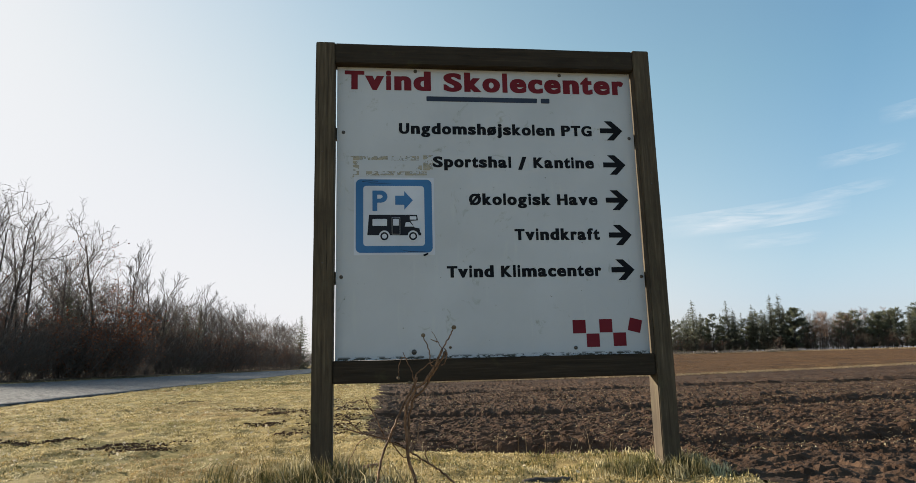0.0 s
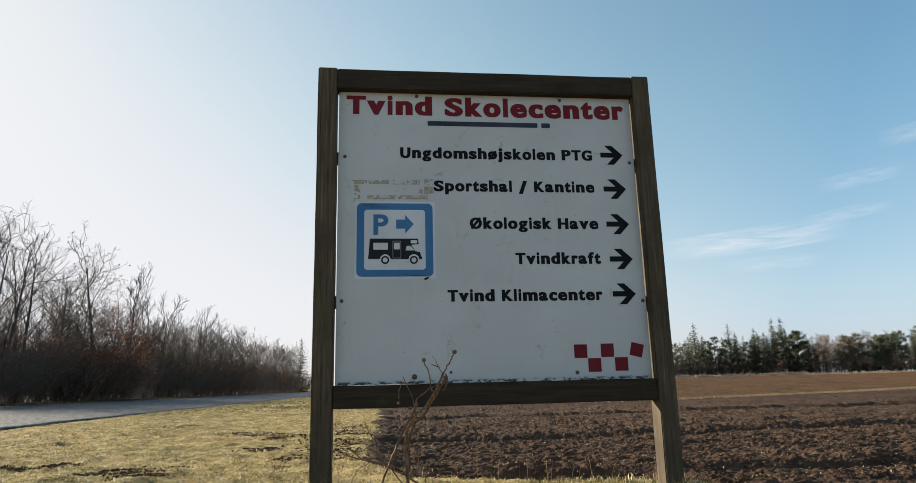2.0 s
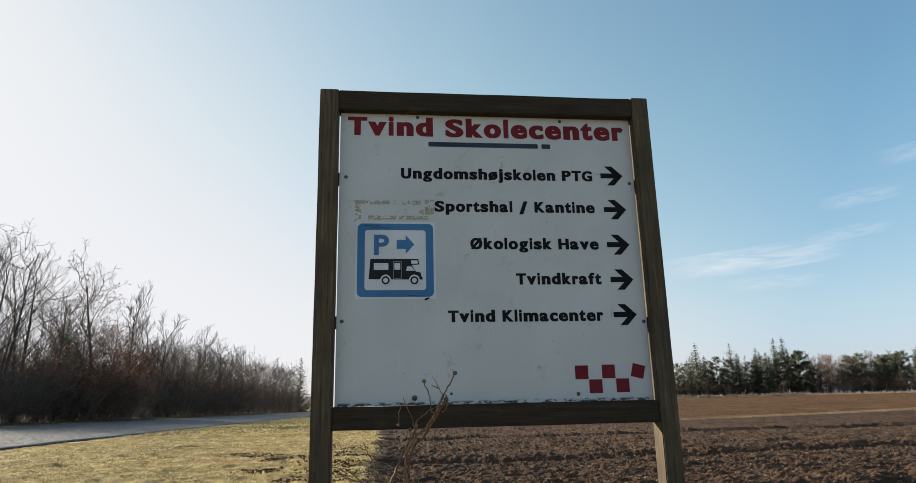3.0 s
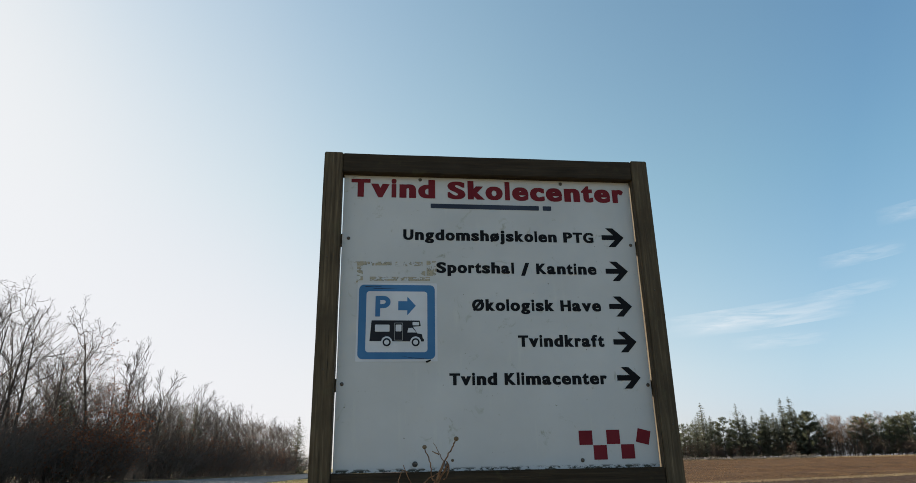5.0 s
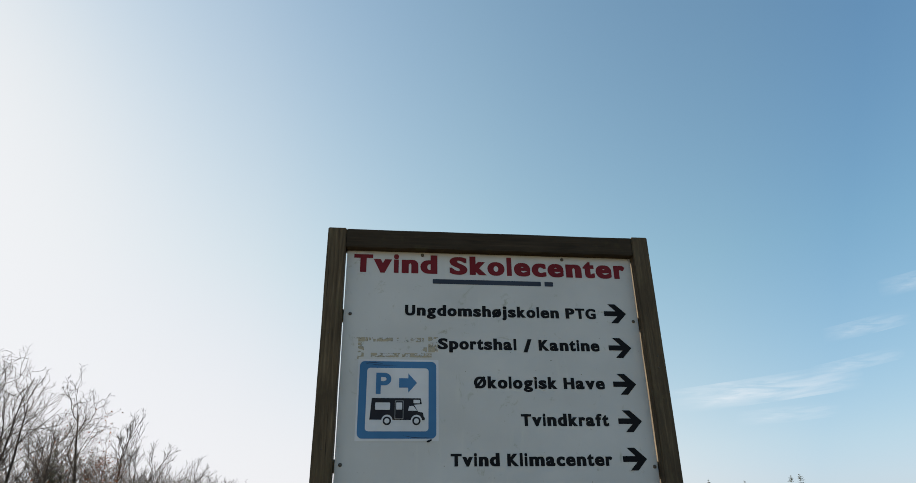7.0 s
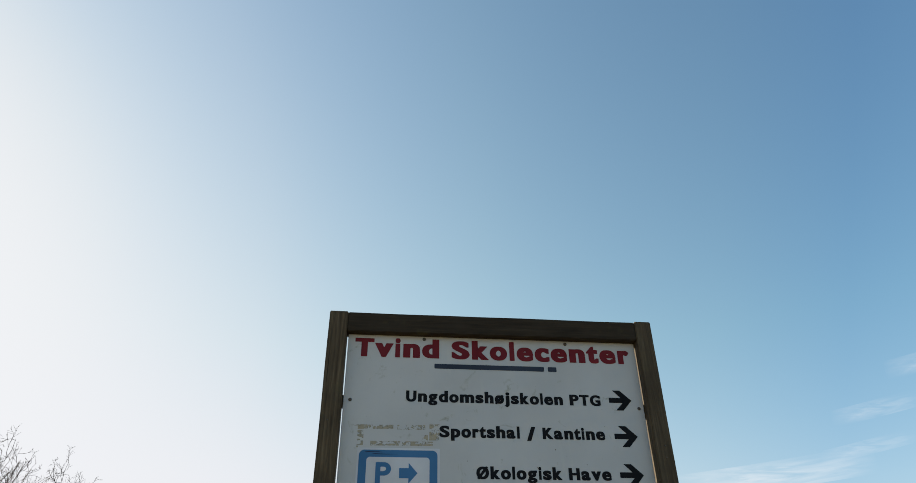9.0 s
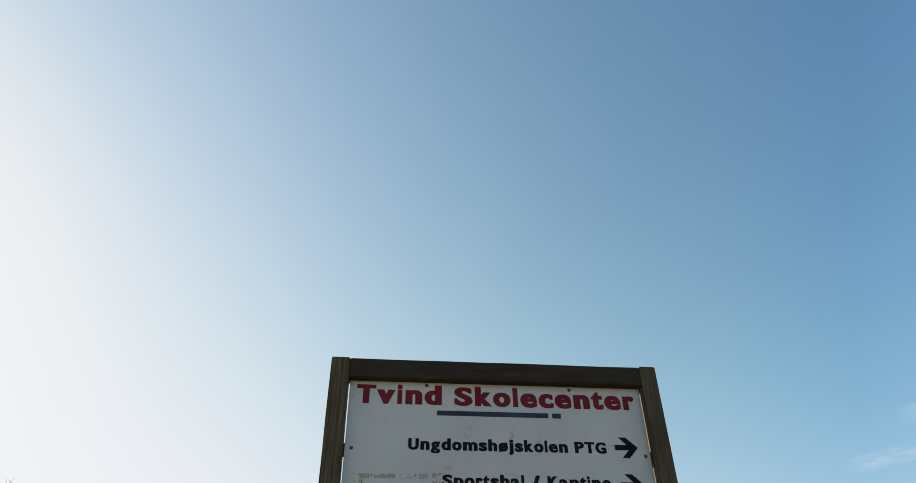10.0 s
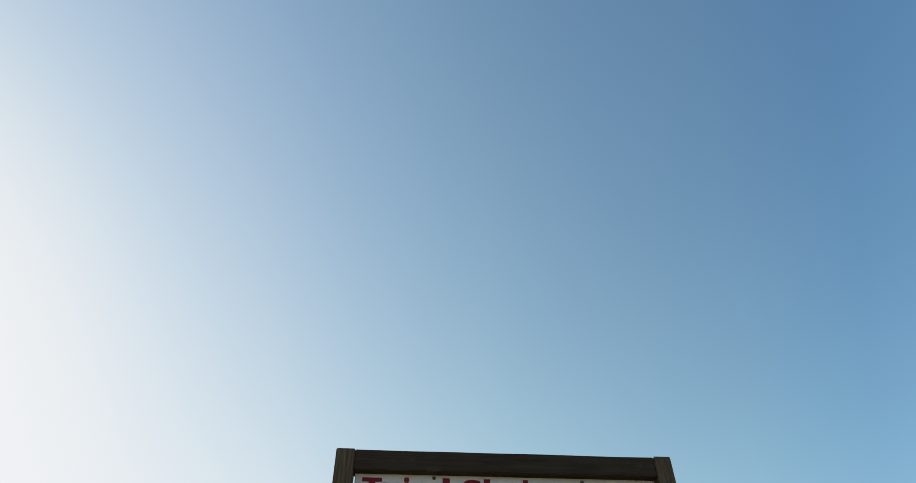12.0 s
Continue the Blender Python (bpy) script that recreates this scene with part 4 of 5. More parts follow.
def fir(seed, height, width, bare=0.08, open_=0.0, mat=None, droop=0.25):
    """A conifer: a straight trunk and whorls of drooping boughs made of many needle sprays."""
    rng = random.Random(seed)
    lean = Vector((rng.gauss(0, 0.02), rng.gauss(0, 0.02), 1))
    line = [(lean * (height * t) + Vector((0, 0, -0.3 * (1 - t))), 0.011 * height * (1 - 0.94 * t)) for t in np.linspace(0, 1, 9)]
    tv, tf = tubes([line], 7)
    lv, lf = [], []
    z = height * bare
    while z < height * 0.99:
        t = z / height
        reach = width * 0.5 * (1 - t) ** 0.80 * rng.uniform(0.7, 1.2) + 0.04
        if t < bare + 0.12:
            reach *= 0.8
        n = rng.randint(7, 9)
        turn = rng.uniform(0, 6.283)
        for k in range(n):
            if rng.random() < open_:
                continue
            a = turn + 6.283 * k / n + rng.uniform(-0.3, 0.3)
            out = Vector((math.cos(a), math.sin(a), 0))
            length = reach * rng.uniform(0.5, 1.2)
            rise = rng.uniform(-droop, 0.15) + 0.22 * t * t
            steps = max(4, int(length / 0.21))
            across = out.cross(Vector((0, 0, 1)))
            jog = height * rng.uniform(-0.022, 0.022) * (1 - 0.6 * t)
            for j in range(steps):
                s = (j + rng.random()) / steps
                p = lean * (z + jog) + out * (length * s) + Vector((0, 0, length * (rise * s - 0.10 * math.sin(3.1 * s) + 0.16 * s * s)))
                for side in (-1, 0, 1):
                    size = (0.26 + 0.34 * (1 - s)) * (0.26 + 0.74 * (1 - t)) * rng.uniform(0.6, 1.3) * (height / 9.0)
                    if side:
                        d = (out * rng.uniform(0.3, 0.9) + across * side * rng.uniform(0.5, 1.1) + Vector((0, 0, rng.uniform(-0.35, 0.10)))).normalized()
                    else:
                        d = (out * rng.uniform(-0.1, 0.5) + across * rng.gauss(0, 0.3) - Vector((0, 0, 0.9))).normalized()
                        size *= 0.75
                    w = d.cross(Vector((rng.gauss(0, .6), rng.gauss(0, .6), 1))).normalized() * size * 0.24
                    i = len(lv)
                    lv.extend([p, p + d * size * 0.5 + w, p + d * size, p + d * size * 0.45 - w])
                    lf.append((i, i + 1, i + 2, i + 3))
        z += height * rng.uniform(0.036, 0.054) * (1.0 if t < 0.5 else 0.6)
    return mesh_of("trunk", tv, tf, BARK), mesh_of("crown", lv, lf, mat or NEEDLES)


def pine(seed, height, width, bare=0.35):
    """A pine with a bare lower trunk and a ragged crown of needle tufts on limbs."""
    rng = random.Random(seed)
    out = []
    line, p, d = [], Vector((0, 0, -0.3)), Vector((rng.gauss(0, .05), rng.gauss(0, .05), 1))
    for i in range(9):
        line.append((p.copy(), 0.015 * height * (1 - 0.9 * i / 8)))
        p = p + (d + Vector((rng.gauss(0, .06), rng.gauss(0, .06), 0))).normalized() * height / 8
    limbs, lv, lf = [line], [], []
    for k in range(34):
        t = bare + (1 - bare) * (k + rng.random()) / 34
        j = min(int(t * 8), 7)
        b = line[j][0].lerp(line[j + 1][0], t * 8 - j)
        a = rng.uniform(0, 6.283)
        prof = math.sin(math.pi * min(1, (t - bare) / (1 - bare) * 0.75 + 0.22)) ** 0.7
        length = width * 0.5 * prof * rng.uniform(0.55, 1.15) + 0.15
        e = b + Vector((math.cos(a), math.sin(a), rng.uniform(0.05, 0.6))) * length
        limbs.append([(b, 0.035), (b.lerp(e, 0.5) + Vector((0, 0, -0.05)), 0.022), (e, 0.008)])
        for _ in range(int(30 + 30 * prof)):
            s = rng.uniform(0.35, 1.1)
            q = b.lerp(e, s) + Vector([rng.gauss(0, 0.16) for _ in range(3)])
            for _ in range(2):
                v = Vector((rng.gauss(0, 1), rng.gauss(0, 1), rng.gauss(0.3, 1))).normalized()
                w = v.orthogonal().normalized() * 0.06
                sz = rng.uniform(0.22, 0.46)
                i = len(lv)
                lv.extend([q, q + v * sz * 0.5 + w, q + v * sz, q + v * sz * 0.5 - w])
                lf.append((i, i + 1, i + 2, i + 3))
    tv, tf = tubes(limbs, 5)
    return mesh_of("trunk", tv, tf, BARK), mesh_of("crown", lv, lf, PINE)


def tree_thing(name, meshes, label, group):
    ob = thing(name, (0, 0, -50), label, "tree", group)
    for me in meshes:
        if me:
            part(me.name.split(".")[0], me, None, ob)
    return ob


def plant(proto, x, y, turn, size, first):
    """Sets the prototype itself at its first place and copies it for the rest."""
    m = pose(x, y, float(land(x, y)) + 0.0, 0, 0, turn)
    if first:
        proto.matrix_basis = m @ Matrix.Diagonal((size, size, size, 1))
        return proto
    ob = copy_thing(proto, m)
    ob.scale = (size, size, size)
    return ob


WOOD_X = -14.6
rng = random.Random(7)
oaks = [tree_thing("bare_tree", bare_tree(121, 7.6, 0.11, (0.40, 0.85), 0.09, 240, many=(9, 5, 4, 3), bend=1.5, low=0.35), "tall crooked leafless tree with a few withered leaves", "trees beyond the road"),
        tree_thing("bare_tree", bare_tree(112, 8.0, 0.10, (0.25, 0.60), 0.09, forked=True, many=(6, 4, 3, 3), bend=1.35, low=0.38), "tall sparse forked leafless tree at the edge of a wood", "trees beyond the road"),
        tree_thing("bare_tree", bare_tree(103, 7.0, 0.09, (0.35, 0.75), 0.10, many=(11, 6, 5, 3)), "leafless dark tree at the edge of a wood", "trees beyond the road"),
        tree_thing("bare_tree", bare_tree(104, 6.2, 0.06, (0.3, 0.65), 0.13, many=(12, 5, 4, 2)), "slender leafless tree at the edge of a wood", "trees beyond the road"),
        tree_thing("bare_tree", bare_tree(105, 7.4, 0.09, (0.45, 0.95), 0.08, 800, many=(10, 6, 4, 3), bend=1.4), "leafless tree with a few withered leaves", "trees beyond the road"),
        tree_thing("bare_tree", bare_tree(116, 6.4, 0.08, (0.22, 0.55), 0.07, many=(10, 6, 5, 3), bend=0.8, low=0.12), "broad fan-shaped leafless tree at the edge of a wood", "trees beyond the road")]
shrubs = []
for seed, hgt, wid, st, lv in ((201, 3.4, 2.6, 11, 0), (202, 3.9, 2.4, 10, 260), (203, 2.9, 2.8, 12, 900), (204, 4.4, 2.0, 9, 60)):
    ob = thing("bare_shrub", (0, 0, 0), "tangled leafless brown shrub with rust-red leaves" if lv > 200 else "tangled leafless brown shrub under the trees", "shrub", "shrubs beyond the road")
    for me in thicket_mesh(seed, hgt, wid, st, lv):
        if me:
            part(me.name.split(".")[0], me, None, ob)
    shrubs.append(ob)
firs = [tree_thing("spruce_tree", fir(301, 5.2, 2.8), "dark green spruce among bare trees", "spruces"), tree_thing("spruce_tree", fir(302, 9.6, 9.0, 0.05, 0.3), "slender open spruce above the wood", "spruces")]

used = set()


def put(proto, x, y, turn, size):
    ob = plant(proto, x, y, turn, size, proto.name not in used)
    used.add(proto.name)
    return ob


def at_bearing(bearing, back):
    """A place behind the wood's edge, in the given direction from the path."""
    x = WOOD_X - back
    return x, -2.9 + (-x - 0.51) / math.tan(radians(bearing))


# trees of the wood's edge: bearing, distance behind the edge, kind, turn, and how high their tops stand, in degrees
NOMINAL = (7.6, 8.0, 7.0, 6.2, 7.4, 6.4)
for bearing, back, kind, turn, top in ((29.2, 0.6, 1, 200, 13.9), (28.2, 0.8, 1, 20, 14.2), (26.9, 0.9, 1, 130, 13.2), (28.2, 0.5, 3, 40, 9.4), (25.4, 1.2, 3, 40, 8.6), (24.4, 1.0, 2, 250, 10.6), (23.5, 1.4, 4, 90, 9.4), (22.0, 0.6, 0, 40, 13.3),
                                       (21.2, 1.2, 4, 10, 8.6), (20.0, 1.0, 3, 300, 9.9), (18.7, 1.2, 5, 80, 7.7), (17.6, 1.2, 5, 170, 7.9), (16.8, 1.3, 3, 110, 6.4), (15.1, 0.8, 3, 30, 7.0), (14.5, 1.2, 2, 30, 6.2), (13.3, 1.6, 5, 60, 5.5),
                                       (12.3, 1.0, 2, 200, 5.6), (11.3, 1.2, 3, 140, 5.3), (10.0, 0.6, 0, 20, 5.2), (8.9, 1.5, 3, 60, 4.3), (8.0, 1.5, 2, 60, 3.9), (31.0, 1.2, 4, 310, 10.4)):
    x, y = at_bearing(bearing, back)
    tall = 0.51 + math.hypot(x + 0.51, y + 2.9) * math.tan(radians(top)) - float(land(x, y))
    put(oaks[kind], x, y, turn, tall / NOMINAL[kind])
for i in range(22):
    b = 31.5 - 24.5 * ((i + rng.random()) / 22) ** 0.9
    x, y = at_bearing(b, rng.uniform(1.5, 4.5))
    put(oaks[rng.choice((0, 2, 3, 3, 4))], x, y, rng.uniform(0, 360), rng.uniform(0.5, 0.68))
for i in range(170):
    b = 33.0 - 27.0 * ((i + rng.random()) / 170) ** 0.8
    x, y = at_bearing(b, rng.uniform(0.0, 3.6))
    put(shrubs[rng.choice((0, 0, 1, 2, 3))], x, y, rng.uniform(0, 360), rng.uniform(0.60, 1.22) * (0.84 if b > 20 else 1.12))
for b, back, size in ((24.0, 1.0, 0.95), (23.3, 1.4, 0.85), (20.2, 1.6, 0.8), (15.9, 1.6, 1.05), (15.0, 1.2, 1.1), (13.2, 1.8, 1.0), (17.6, 1.6, 0.9)):
    put(firs[0], *at_bearing(b, back), rng.uniform(0, 360), size)
put(firs[1], *at_bearing(6.9, 0.5), 40, 1.0)
for b, back, size in ((24.8, 0.5, 1.2), (24.2, 0.9, 1.3), (23.6, 0.6, 1.25), (22.9, 0.9, 1.3), (22.2, 0.5, 1.25), (21.6, 0.8, 1.1), (26.0, 1.0, 1.0)):
    put(shrubs[2], *at_bearing(b, back), rng.uniform(0, 360), size)

for i in range(18):
    x, y = at_bearing(20.0 - 12.5 * (i + rng.random()) / 18, rng.uniform(0.6, 3.0))
    put(oaks[rng.choice((2, 3, 3))], x, y, rng.uniform(0, 360), rng.uniform(0.62, 0.82))

# thin dead wood that fills the wood between the trees
g = np.random.RandomState(77)
sticks = []
for _ in range(21000):
    y = -2 + 125 * g.random_sample() ** 1.5
    x = WOOD_X - 0.3 - 4.0 * g.random_sample() ** 1.2
    if (-x - 0.51) / (y + 2.9) > math.tan(radians(35)):
        continue
    z = float(land(x, y)) + (3.3 + 0.03 * y) * g.random_sample() ** 1.6
    d = Vector((g.normal(0, 0.45), g.normal(0, 0.45), 1 if z < 2.2 else 0.7)).normalized() * g.uniform(0.5, 1.5)
    p = Vector((x, y, z))
    r = g.uniform(0.004, 0.012) * (1 + y / 70)
    sticks.append([(p, r), (p + d * 0.55 + Vector((g.normal(0, .05), g.normal(0, .05), 0)), r * 0.8), (p + d, r * 0.3)])
tagged(new("brushwood", mesh_of("brushwood", *tubes(sticks), TWIGS)), "dense brown brushwood and dead stems in the wood", "brushwood", kind="stuff")

# conifers beyond the fields
RANGE = 152.0
conifers = [tree_thing("conifer", fir(311, 12.0, 8.6, 0.10, 0.30, droop=0.3), "tall dark spruce beyond the field", "conifers beyond the field"), tree_thing("conifer", fir(312, 11.0, 9.0, 0.12, 0.40, droop=0.3), "ragged spruce beyond the field", "conifers beyond the field"),
            tree_thing("pine_tree", pine(313, 9.0, 5.6, 0.08), "round-topped pine beyond the field", "conifers beyond the field"), tree_thing("pine_tree", pine(314, 9.6, 4.8, 0.1), "upright pine beyond the field", "conifers beyond the field")]
birch = tree_thing("bare_tree", bare_tree(106, 8.6, 0.09, (0.4, 0.8), 0.07, twig_mat=RUSSET_TWIGS, low=0.15), "reddish brown leafless tree beyond the field", "trees beyond the field")


def far_place(bearing, r):
    return -0.51 + r * math.sin(radians(bearing)), -2.9 + r * math.cos(radians(bearing))


def skyline(b):
    """Height of the wood's top in metres at a bearing."""
    pts = ((20, 9.0), (24.6, 8.2), (26.2, 11.6), (27.5, 9.4), (28.9, 10.9), (30.5, 9.8), (32.4, 12.2), (33.6, 10.2), (35.0, 7.6), (36.4, 7.4), (37.3, 9.2), (38.5, 8.2), (40.0, 8.4), (41.0, 9.8), (43.5, 10.5), (47, 10.0))
    return float(np.interp(b, [p[0] for p in pts], [p[1] for p in pts]))


base_height = (12.0, 11.0, 9.0, 9.6)
for b in (26.2, 28.9, 30.6, 32.0, 32.6):
    put(conifers[0 if b != 28.9 else 1], *far_place(b, RANGE + 1), rng.uniform(0, 360), skyline(b) * 1.03 / (12.0 if b != 28.9 else 11.0))
for row, count in ((0, 46), (5, 44), (11, 40)):
    for i in range(count):
        b = 22.5 + 23.0 * (i + rng.random()) / count
        k = rng.choice((0, 1, 1, 0, 0, 3)) if b < 34.5 else rng.choice((0, 1, 2, 3, 3))
        if 34.9 < b < 36.8 and row < 11:
            continue
        put(conifers[k], *far_place(b, RANGE + row + rng.uniform(0, 4)), rng.uniform(0, 360), skyline(b) * rng.uniform(0.62, 0.93) / base_height[k])
for i in range(16):
    put(birch, *far_place(34.7 + 0.15 * i, RANGE + rng.uniform(-1, 8)), rng.uniform(0, 360), rng.uniform(0.84, 1.0))
for i in range(6):
    put(birch, *far_place(37.0 + 0.5 * i, RANGE + 14), rng.uniform(0, 360), rng.uniform(0.95, 1.1))


# ---- grasses, straw and clods, too many to count ----
def blades(name, count, where, height, width, material, lean=0.5, seed=0, ground_of=ground_height):
    """Bent tapering blades as one mesh. where: arrays of x and y."""
    g = np.random.RandomState(seed)
    x, y = where(g, count)
    n = len(x)
    z = ground_of(x, y) - 0.004
    h = height(g, x, y)
    w = width(g, x, y) * 0.5
    a, b = g.uniform(0, 2 * np.pi, n), g.uniform(0, 2 * np.pi, n)
    l = np.abs(g.normal(0, lean, n)) * h
    dx, dy = np.cos(a) * l, np.sin(a) * l
    sx, sy = np.cos(b) * w, np.sin(b) * w
    base = np.stack([x, y, z], -1)
    side = np.stack([sx, sy, np.zeros(n)], -1)
    mid = base + np.stack([dx * 0.35, dy * 0.35, h * 0.6], -1)
    end = base + np.stack([dx, dy, h * np.clip(1 - 0.35 * (l / h) ** 2, 0.2, 1)], -1)
    verts = np.stack([base - side, base + side, mid + side * 0.75, mid - side * 0.75, end], 1).reshape(-1, 3)
    i = np.arange(n) * 5
    me = bpy.data.meshes.new(name)
    me.vertices.add(n * 5)
    me.vertices.foreach_set("co", verts.ravel())
    loops = np.stack([i, i + 1, i + 2, i + 3, i + 3, i + 2, i + 4], -1).ravel()
    me.loops.add(len(loops))
    me.loops.foreach_set("vertex_index", loops)
    me.polygons.add(n * 2)
    me.polygons.foreach_set("loop_start", np.stack([np.arange(n) * 7, np.arange(n) * 7 + 4], -1).ravel())
    me.materials.append(material)
    me.update(calc_edges=True)
    me.validate()
    return new(name, me)


def verge_points(x0, x1, y0, y1, clump, threshold):
    def where(g, count):
        x, y = g.uniform(x0, x1, count), g.uniform(y0, y1, count)
        soil = (x > field_edge(y) + g.normal(0, 0.05, count)) & (y > verge_end(x) + g.normal(0, 0.05, count))
        keep = ~soil & (x > ROAD_NEAR + 0.02 * g.normal(0, 1, count)) & (fractal(x * clump, y * clump, 91) + g.normal(0, 0.06, count) > threshold)
        return x[keep], y[keep]
    return where


def even(lo, hi):
    return lambda g, x, y: g.uniform(lo, hi, len(x))


lawn = blades("grass", 270000, verge_points(-4.8, 1.6, -0.9, 4.4, 5.5, 0.38), lambda g, x, y: 0.006 + 0.019 * g.beta(1.6, 2.5, len(x)) + 0.016 * np.clip(fractal(x * 1.7, y * 1.7, 15) - 0.5, 0, 1), even(0.003, 0.006), BLADES, 1.9, 1)
tagged(lawn, "short yellow and green winter grass", "grass", kind="stuff")
lawn2 = blades("grass", 150000, verge_points(-6.6, -0.3, 4.3, 13.0, 4.0, 0.38), even(0.008, 0.022), even(0.006, 0.012), BLADES, 1.9, 2)
tagged(lawn2, "short yellow winter grass on the verge", "grass", kind="stuff")
lawn3 = blades("grass", 60000, verge_points(-6.6, -0.4, 13.0, 45.0, 1.0, 0.3), even(0.02, 0.05), even(0.02, 0.04), BLADES, 1.4, 3)
tagged(lawn3, "short yellow winter grass far along the road", "grass", kind="stuff")


def tuft_points(g, count):
    x = g.uniform(-1.6, 1.2, count)
    y = verge_end(np.minimum(x, 0.8)) - np.abs(g.normal(0, 0.34, count)) - 0.02
    keep = (y < verge_end(x) + 0.04) & (fractal(x * 5.0, y * 5.0, 95) + g.normal(0, 0.06, count) > 0.5) & (y > -0.9)
    return x[keep], y[keep]


tall = blades("tall_grass", 10000, tuft_points, lambda g, x, y: 0.010 + (0.02 + 0.13 * np.clip(fractal(x * 2.3, y * 2.3, 19) - 0.35, 0, 0.5)) * g.beta(1.6, 2.6, len(x)), even(0.003, 0.0055), GREEN_BLADES, 0.45, 4)
tagged(tall, "taller green and straw coloured grass below the sign", "grass", kind="stuff")


def post_points(g, count):
    at = g.randint(0, 3, count)
    cx = np.array([-0.93, 0.77, -0.72])[at]
    cy = np.array([0.10, 0.02, -0.06])[at]
    return cx + g.normal(0, 0.13, count), cy + g.normal(0, 0.09, count)


feet = blades("tall_grass", 8000, post_points, lambda g, x, y: np.where(x < -0.6, 0.03, 0.02) + np.where(x < -0.6, 0.16, 0.09) * g.beta(2, 3, len(x)), even(0.003, 0.005), SHADED_BLADES, 0.5, 5)
tagged(feet, "long grass tufts round the posts", "grass", kind="stuff")


def stalk_points(g, count):
    x = g.uniform(-0.05, 1.15, count)
    return x, verge_end(np.minimum(x, 0.85)) - g.uniform(-0.1, 0.4, count)


def dead_stalk_points(g, count):
    return -0.64 + g.normal(0, 0.13, count), -0.16 + g.normal(0, 0.12, count)


dead = blades("dead_stalks", 150, dead_stalk_points, even(0.07, 0.22), even(0.003, 0.005), STRAW, 1.0, 16)
tagged(dead, "tangle of thin pale dead stalks beside the weed", "grass", kind="stuff")
bents = blades("grass_stalks", 44, stalk_points, even(0.07, 0.19), even(0.0016, 0.003), DULL_STRAW, 0.4, 6)
tagged(bents, "thin dry grass stalks", "grass", kind="stuff")


def strip_points(g, count):
    x = g.uniform(-0.8, 90, count) ** 1.0
    y = strip_line(x) + g.normal(0.0, 0.20, count) * (1 + x / 40)
    return x, y


strip = blades("dry_grass_strip", 48000, strip_points, even(0.02, 0.05), lambda g, x, y: 0.014 + 0.0008 * x, PALE_STRAW, 1.9, 7, ground_of=lambda x, y: land(x, y) + 0.012)
tagged(strip, "strip of pale dry grass between two fields", "grass", kind="stuff")


def foot_points(g, count):
    b, r = np.radians(g.uniform(21, 47, count)), 149 + g.normal(0, 1.5, count)
    return -0.51 + r * np.sin(b), -2.9 + r * np.cos(b)


foot = blades("dry_grass", 16000, foot_points, even(0.10, 0.42), even(0.05, 0.10), PALE_STRAW, 1.5, 8, ground_of=lambda x, y: land(x, y))
tagged(foot, "pale dry grass along the foot of the conifers", "grass", kind="stuff")


def roadside_points(g, count):
    y = g.uniform(4, 90, count)
    return ROAD_FAR - np.abs(g.normal(0.2, 0.7, count)), y


roadside = blades("dry_grass", 3500, roadside_points, even(0.03, 0.11), even(0.02, 0.04), DULL_STRAW, 0.9, 9)
tagged(roadside, "dry grass and litter along the wood", "grass", kind="stuff")


def soil_straw_points(g, count):
    x, y = g.uniform(-0.6, 9, count), 0.8 + 9 * g.random_sample(count) ** 1.5
    keep = in_field(x, y)
    return x[keep], y[keep]


straw = blades("straw_bits", 9000, soil_straw_points, even(0.007, 0.017), even(0.003, 0.006), STRAW, 4.0, 10, ground_of=lambda x, y: field_height(x, y) + 0.008)
tagged(straw, "bits of pale straw lying on ploughed soil", "straw", kind="stuff")


def clods(name, count, where, size, material, ground_of, seed):
    """Crumbs of earth as one mesh of lumpy eight-cornered stones."""
    g = np.random.RandomState(seed)
    x, y = where(g, count)
    n = len(x)
    s = size(g, x, y)
    c = np.array([(a, b, d) for a in (-1, 1) for b in (-1, 1) for d in (-1, 1)], float)
    v = c[None] * (s[:, None, None] * 0.5) * g.uniform(0.25, 1.0, (n, 8, 3)) * g.uniform(0.6, 1.0, (n, 1, 3)) * np.array((1, 1, 0.75))
    a = g.uniform(0, 6.283, (n, 1))
    v = np.stack([v[..., 0] * np.cos(a) - v[..., 1] * np.sin(a), v[..., 0] * np.sin(a) + v[..., 1] * np.cos(a), v[..., 2]], -1)
    v += np.stack([x, y, ground_of(x, y) + s * 0.15], -1)[:, None]
    quad = np.array([(0, 1, 3, 2), (4, 6, 7, 5), (0, 4, 5, 1), (2, 3, 7, 6), (0, 2, 6, 4), (1, 5, 7, 3)])
    faces = (quad[None] + 8 * np.arange(n)[:, None, None]).reshape(-1, 4)
    return new(name, mesh_of(name, v.reshape(-1, 3).tolist(), faces.tolist(), material))


def clod_points(g, count):
    x, y = g.uniform(-0.75, 9, count), 0.6 + 8 * g.random_sample(count) ** 1.6
    keep = in_field(x, y)
    return x[keep], y[keep]


crumbs = clods("soil_clods", 42000, clod_points, lambda g, x, y: 0.006 + 0.032 * g.beta(1.1, 6, len(x)), SOIL, field_height, 11)
tagged(crumbs, "loose crumbs of dark ploughed soil", "soil", kind="stuff")


